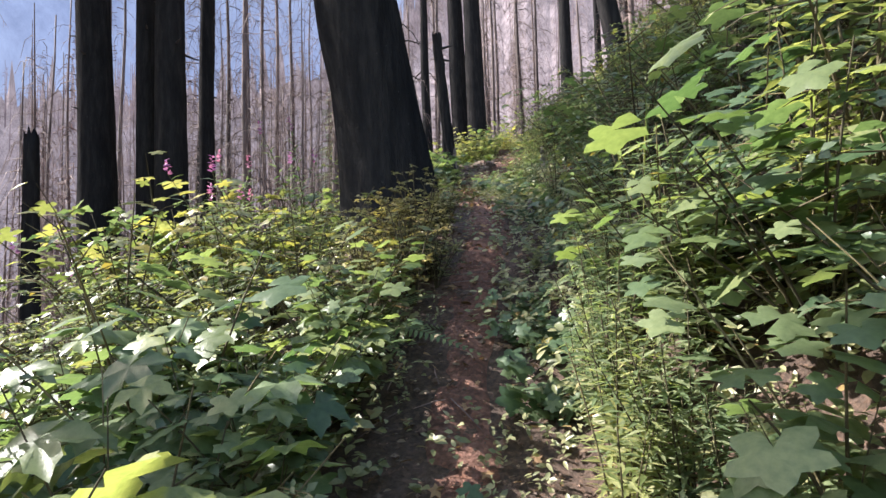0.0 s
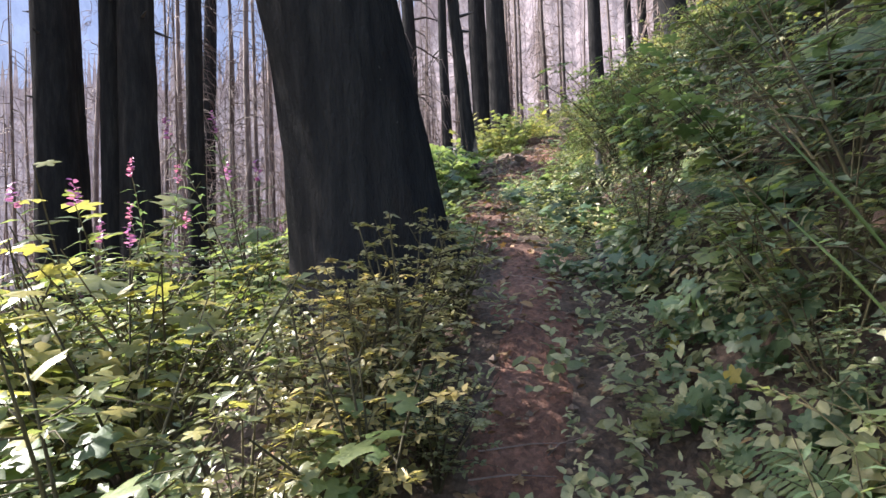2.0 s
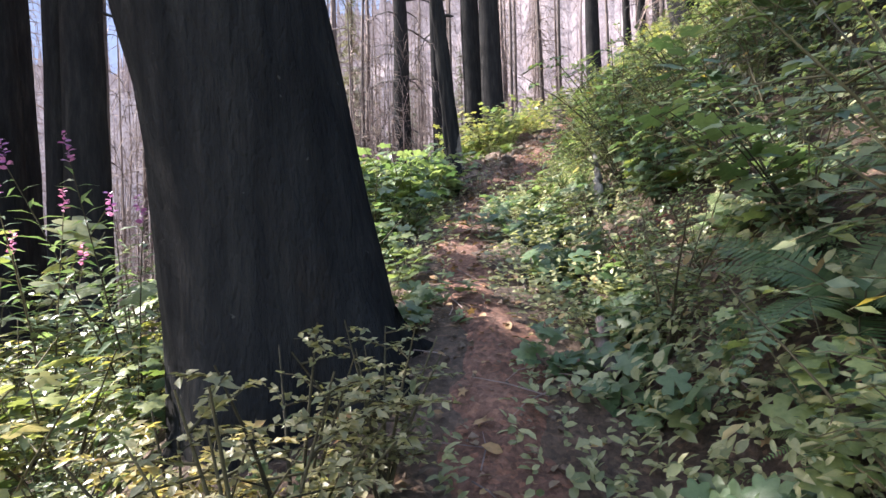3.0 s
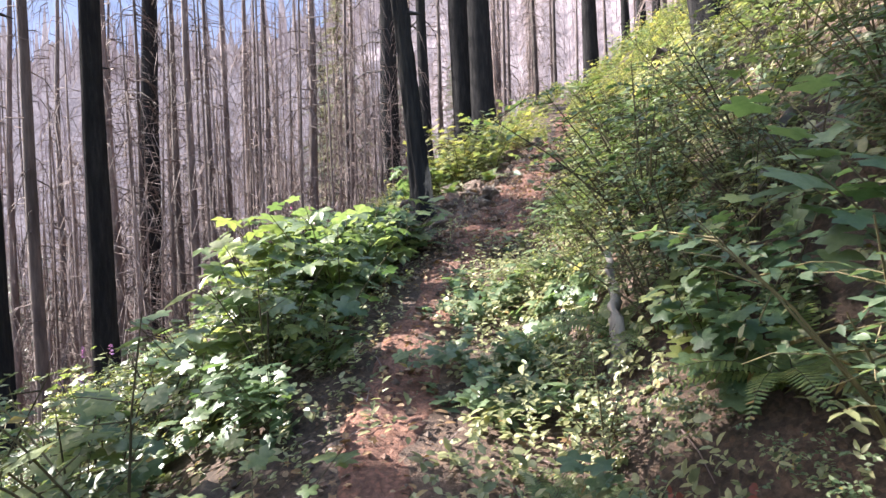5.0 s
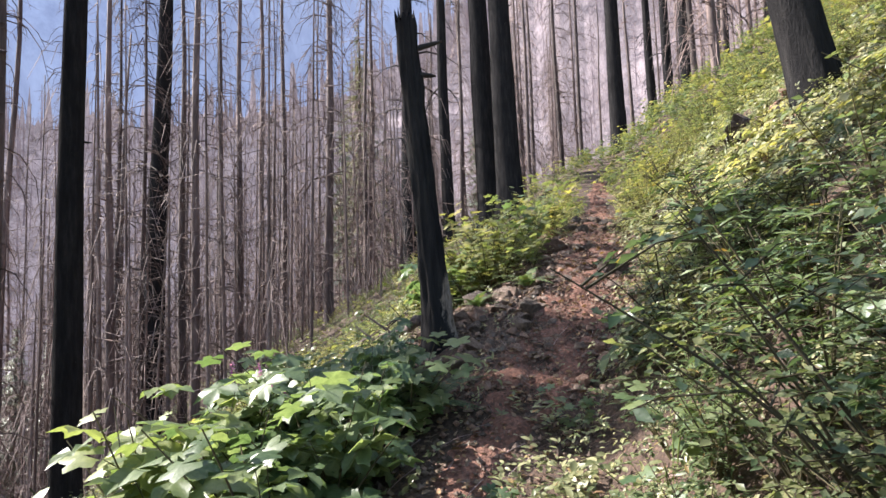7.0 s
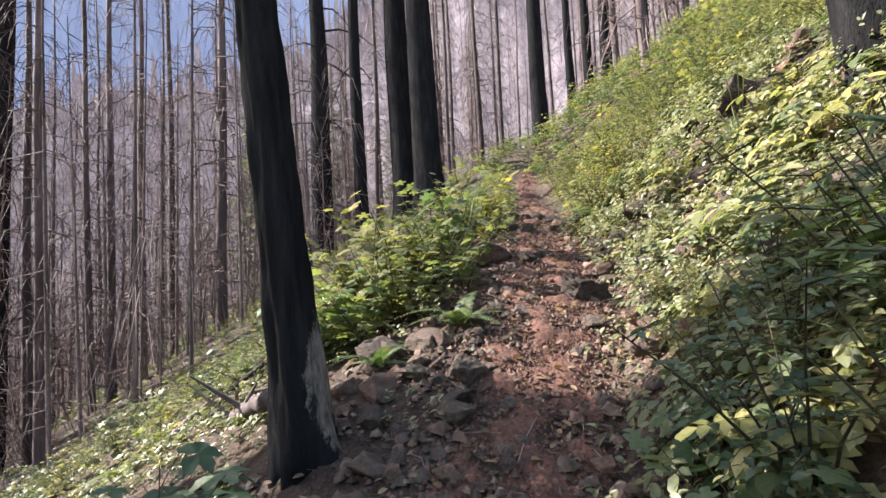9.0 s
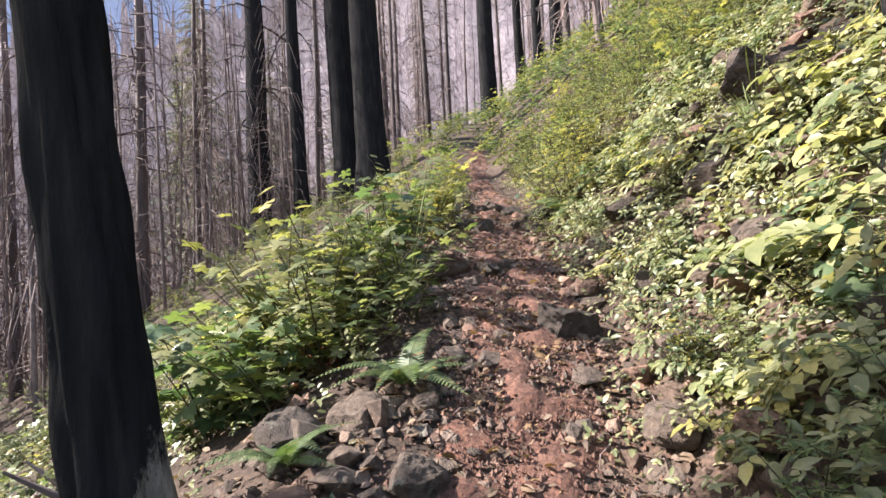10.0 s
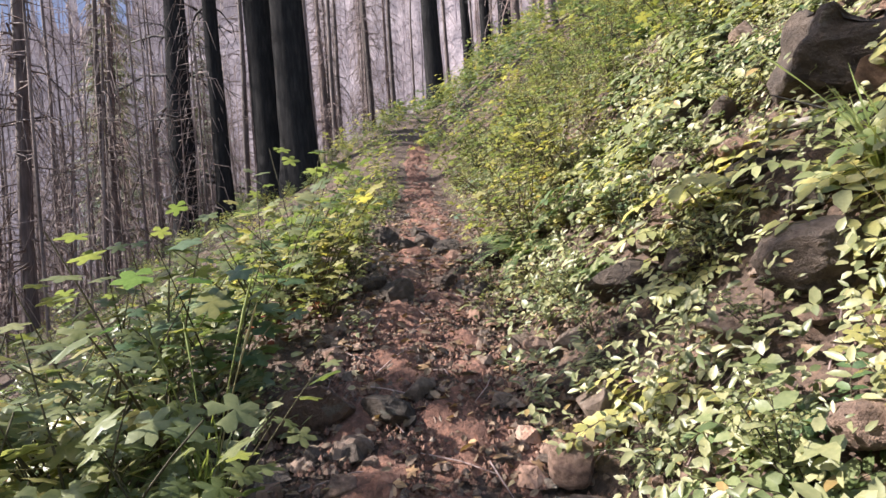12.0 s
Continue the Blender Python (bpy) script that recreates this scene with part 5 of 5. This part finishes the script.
def pebble(b, r):
    y = r.uniform(-1, 22)
    if r.random() < 0.7:
        y = r.uniform(9.5, 19)
    x = r.gauss(0, 0.5) + float(trail_at(y)[0])
    s = 0.005 + 0.03 * r.random() ** 3
    p = [(r.uniform(0.6, 1) * s * u, r.uniform(0.6, 1) * s * v, r.uniform(0.5, 0.9) * s * w) for u, v, w in ((1, 0, 0), (-1, 0, 0), (0, 1, 0), (0, -1, 0), (0, 0, 1), (0, 0, -1))]
    z = gz(x, y) + 0.018
    b.add([(x + q[0], y + q[1], z + q[2]) for q in p], [(0, 2, 4), (2, 1, 4), (1, 3, 4), (3, 0, 4), (2, 0, 5), (1, 2, 5), (3, 1, 5), (0, 3, 5)])


def grit(b, r):
    y = r.uniform(10.3, 15.5)
    x = r.gauss(0, 0.33) + float(trail_at(y)[0])
    s = 0.006 + 0.013 * r.random() ** 2
    g = r.uniform(0, 6.28)
    z = gz(x, y) + 0.024
    p = [(x + s * r.uniform(0.7, 1.1) * math.cos(g + k * 1.571), y + s * r.uniform(0.7, 1.1) * math.sin(g + k * 1.571), z - 0.5 * s) for k in range(4)]
    b.add(p + [(x, y, z + s * r.uniform(0.5, 0.9))], [(0, 1, 4), (1, 2, 4), (2, 3, 4), (3, 0, 4)])


def dead_leaf(b, r):
    y = r.uniform(-1, 22)
    d = r.gauss(0, 0.6) if r.random() < 0.7 else r.uniform(-4, 4)
    x = d + float(trail_at(y)[0])
    g = rnd_dir(r)
    b.leaf(OVATE, (x, y, gz(x, y) + 0.028), (g[0], g[1], r.uniform(-0.1, 0.4)), r.uniform(0.02, 0.055), roll=r.uniform(-0.6, 0.6))


def twiglet(b, r):
    y = r.uniform(-1, 20)
    x = r.gauss(0, 0.7) + float(trail_at(y)[0])
    g, ln = rnd_dir(r), r.uniform(0.06, 0.35)
    x2, y2 = x + g[0] * ln, y + g[1] * ln
    xm, ym = (x + x2) / 2 + r.uniform(-0.02, 0.02), (y + y2) / 2
    b.tube([(x, y, gz(x, y) + 0.025), (xm, ym, gz(xm, ym) + 0.035), (x2, y2, gz(x2, y2) + 0.025)], [0.0032, 0.0028, 0.0016], 4)


def rubble(b, r):
    y = r.uniform(10.3, 16.0)
    d = r.choice((r.uniform(-1.5, -0.3), r.gauss(-0.45, 0.25), r.gauss(0.5, 0.2), r.uniform(0.4, 3.2)))
    if abs(d) < 0.25:
        d *= 2
    x = d + float(trail_at(y)[0])
    s = 0.014 + 0.055 * r.random() ** 2.6
    g = r.uniform(0, 6.28)
    v = []
    for k, (u, w) in enumerate([(1, 0), (0.4, 0.9), (-0.6, 0.8), (-1, -0.1), (-0.4, -0.9), (0.6, -0.8)]):
        q = s * r.uniform(0.7, 1.2)
        v.append((q * (u * math.cos(g) - w * math.sin(g)), q * (u * math.sin(g) + w * math.cos(g)), s * r.uniform(-0.35, 0.1)))
    top = [(p[0] * 0.55 + s * r.uniform(-0.2, 0.2), p[1] * 0.55 + s * r.uniform(-0.2, 0.2), s * r.uniform(0.35, 0.75)) for p in v[::2]]
    z = gz(x, y) + 0.012
    b.add([(x + p[0], y + p[1], z + p[2]) for p in v + top], [(0, 1, 6), (1, 2, 7), (1, 7, 6), (2, 3, 7), (3, 4, 8), (3, 8, 7), (4, 5, 8), (5, 0, 6), (5, 6, 8), (6, 7, 8)])


def bank_leaf(b, r):
    y, d = r.uniform(9.8, 16), r.uniform(-1.8, 3.6)
    x = d + float(trail_at(y)[0])
    g = rnd_dir(r)
    b.leaf(OVATE, (x, y, gz(x, y) + 0.03), (g[0], g[1], r.uniform(-0.2, 0.7)), r.uniform(0.025, 0.07), roll=r.uniform(-0.9, 0.9))


scatter_stuff("rubble", "small angular broken stones strewn beside the trail", "rubble", 1500, rubble, CRUMB)
scatter_stuff("bank_leaf_litter", "dry tan leaves scattered over the bank", "leaf litter", 3200, bank_leaf, LITTER)
scatter_stuff("gravel", "loose stones and crumbs of rock on the trail", "gravel", 8000, pebble, CRUMB)
scatter_stuff("grit", "reddish grit and clods of dirt on the trail", "gravel", 9000, grit, CLOD)
scatter_stuff("leaf_litter", "brown fallen leaves and bark scraps on the ground", "leaf litter", 5200, dead_leaf, LITTER)


def trail_leaf(b, r):
    y = r.uniform(0.5, 18)
    x = r.gauss(0, 0.35) + float(trail_at(y)[0])
    g = rnd_dir(r)
    b.leaf(OVATE if r.random() < 0.6 else PALM_LOW, (x, y, gz(x, y) + 0.03), (g[0], g[1], r.uniform(-0.1, 0.5)), r.uniform(0.03, 0.07), roll=r.uniform(-0.8, 0.8))


scatter_stuff("trail_leaf_litter", "curled brown dead leaves lying on the trail", "leaf litter", 1300, trail_leaf, LITTER)
scatter_stuff("twig_litter", "thin dead twigs lying on the ground", "twigs", 300, twiglet, TWIG)


def fallen(name, pts, r0, r1, mat, label, twigs=0, seed=0):
    """A lying or leaning piece of dead wood through the points given."""
    r = random.Random(seed)
    v = [Vector(p) for p in pts]
    fine = []
    for i in range(len(v) - 1):
        for k in range(4):
            q = v[i].lerp(v[i + 1], k / 4)
            fine.append(q + Vector((r.uniform(-1, 1), r.uniform(-1, 1), r.uniform(-1, 1))) * r0 * 0.35)
    fine.append(v[-1])
    b = Buf()
    n = len(fine)
    b.tube(fine, [r0 + (r1 - r0) * i / (n - 1) for i in range(n)], 9)
    b.f += [tuple(range(8, -1, -1)), tuple(range((n - 1) * 9, n * 9))]
    root = tagged(new(name, b.mesh(name, mat)), label, "dead wood")
    if twigs:
        for _ in range(twigs):
            p, g = point_on(fine, r.uniform(0.2, 1)), rnd_dir(r)
            ln = r.uniform(0.15, 0.5)
            tb = Buf()
            tb.tube([p, p + Vector((g[0], g[1], r.uniform(0.1, 0.8))) * ln], [r1 * 0.7, r1 * 0.2], 4)
            part("twig", tb.mesh("twig", mat), root)
    return root


def on(x, y, up=0.0):
    return (x, y, gz(x, y) + up)


fallen("dead_stick", [(1.58, 7.14, gz(1.58, 7.14) - 0.06), (1.62, 7.25, 3.02), (1.65, 7.42, 3.17), (1.68, 7.58, 3.32)], 0.045, 0.016, GREYWOOD, "bleached split stick standing among the leaves")
fallen("dead_stick", [on(1.0, 5.0, -0.03), (1.02, 5.15, gz(1.02, 5.15) + 0.08), (1.05, 5.33, gz(1.05, 5.33) + 0.13)], 0.04, 0.02, SNAG, "grey mossy stub of dead wood at the trail edge")
fallen("fallen_log", [(0.5, 11.77, 3.87), (0.3, 12.3, 3.76), (0.12, 12.75, gz(0.12, 12.75) + 0.12), (-0.1, 13.25, gz(-0.1, 13.25) + 0.03)], 0.055, 0.035, SNAG, "grey split log propped against the charred snag", 6, 2)
fallen("fallen_branch", [(2.1, 11.03, gz(2.1, 11.03) + 0.03), (2.45, 10.87, 3.93), (2.75, 10.79, 3.97), (3.2, 10.7, gz(3.2, 10.7) + 0.02)], 0.012, 0.006, GREYWOOD, "pale bare branch lying across the bank", 2, 3)
fallen("fallen_branch", [on(4.36, 13.8, 0.05), (4.32, 13.41, max(5.53, gz(4.32, 13.41) + 0.03)), (4.25, 13.06, max(5.43, gz(4.25, 13.06) + 0.03)), on(4.1, 12.6, 0.03)], 0.02, 0.012, GREYWOOD, "bleached grey branch lying on the bank", 2, 4)
fallen("fallen_branch", [on(0.3, 11.75, 0.04), on(-0.3, 11.9, 0.16), on(-0.9, 12.1, 0.1)], 0.014, 0.006, DARKTWIG, "dark twisted dead branch beside the snag", 6, 5)
fallen("fallen_log", [on(2.35, 7.35, 0.1), on(2.55, 7.6, 0.12), on(2.85, 7.75, 0.1)], 0.03, 0.022, GREYWOOD, "grey weathered branch on the bank", 2, 6)
fallen("fallen_log", [on(-0.3, 11.2, 0.03), on(-0.9, 11.5, 0.05), on(-1.8, 11.8, 0.05)], 0.03, 0.015, SNAG, "weathered dead branch on the lower slope", 5, 7)
fallen("fallen_branch", [on(-0.6, 14.2, 0.08), on(0.1, 14.4, 0.16), on(0.8, 14.6, 0.1)], 0.03, 0.014, DARKTWIG, "dark dead branch lying below the trail", 5, 8)
fallen("fallen_branch", [on(0.2, 13.5, 0.08), on(0.6, 13.3, 0.14), on(1.05, 13.05, 0.06)], 0.018, 0.008, GREYWOOD, "pale dead branch lying below the trail", 4, 9)
fallen("fallen_branch", [on(-1.0, 13.8, 0.06), on(-0.3, 13.5, 0.18), on(0.3, 13.1, 0.1)], 0.025, 0.012, SNAG, "grey dead branch lying below the trail", 5, 10)
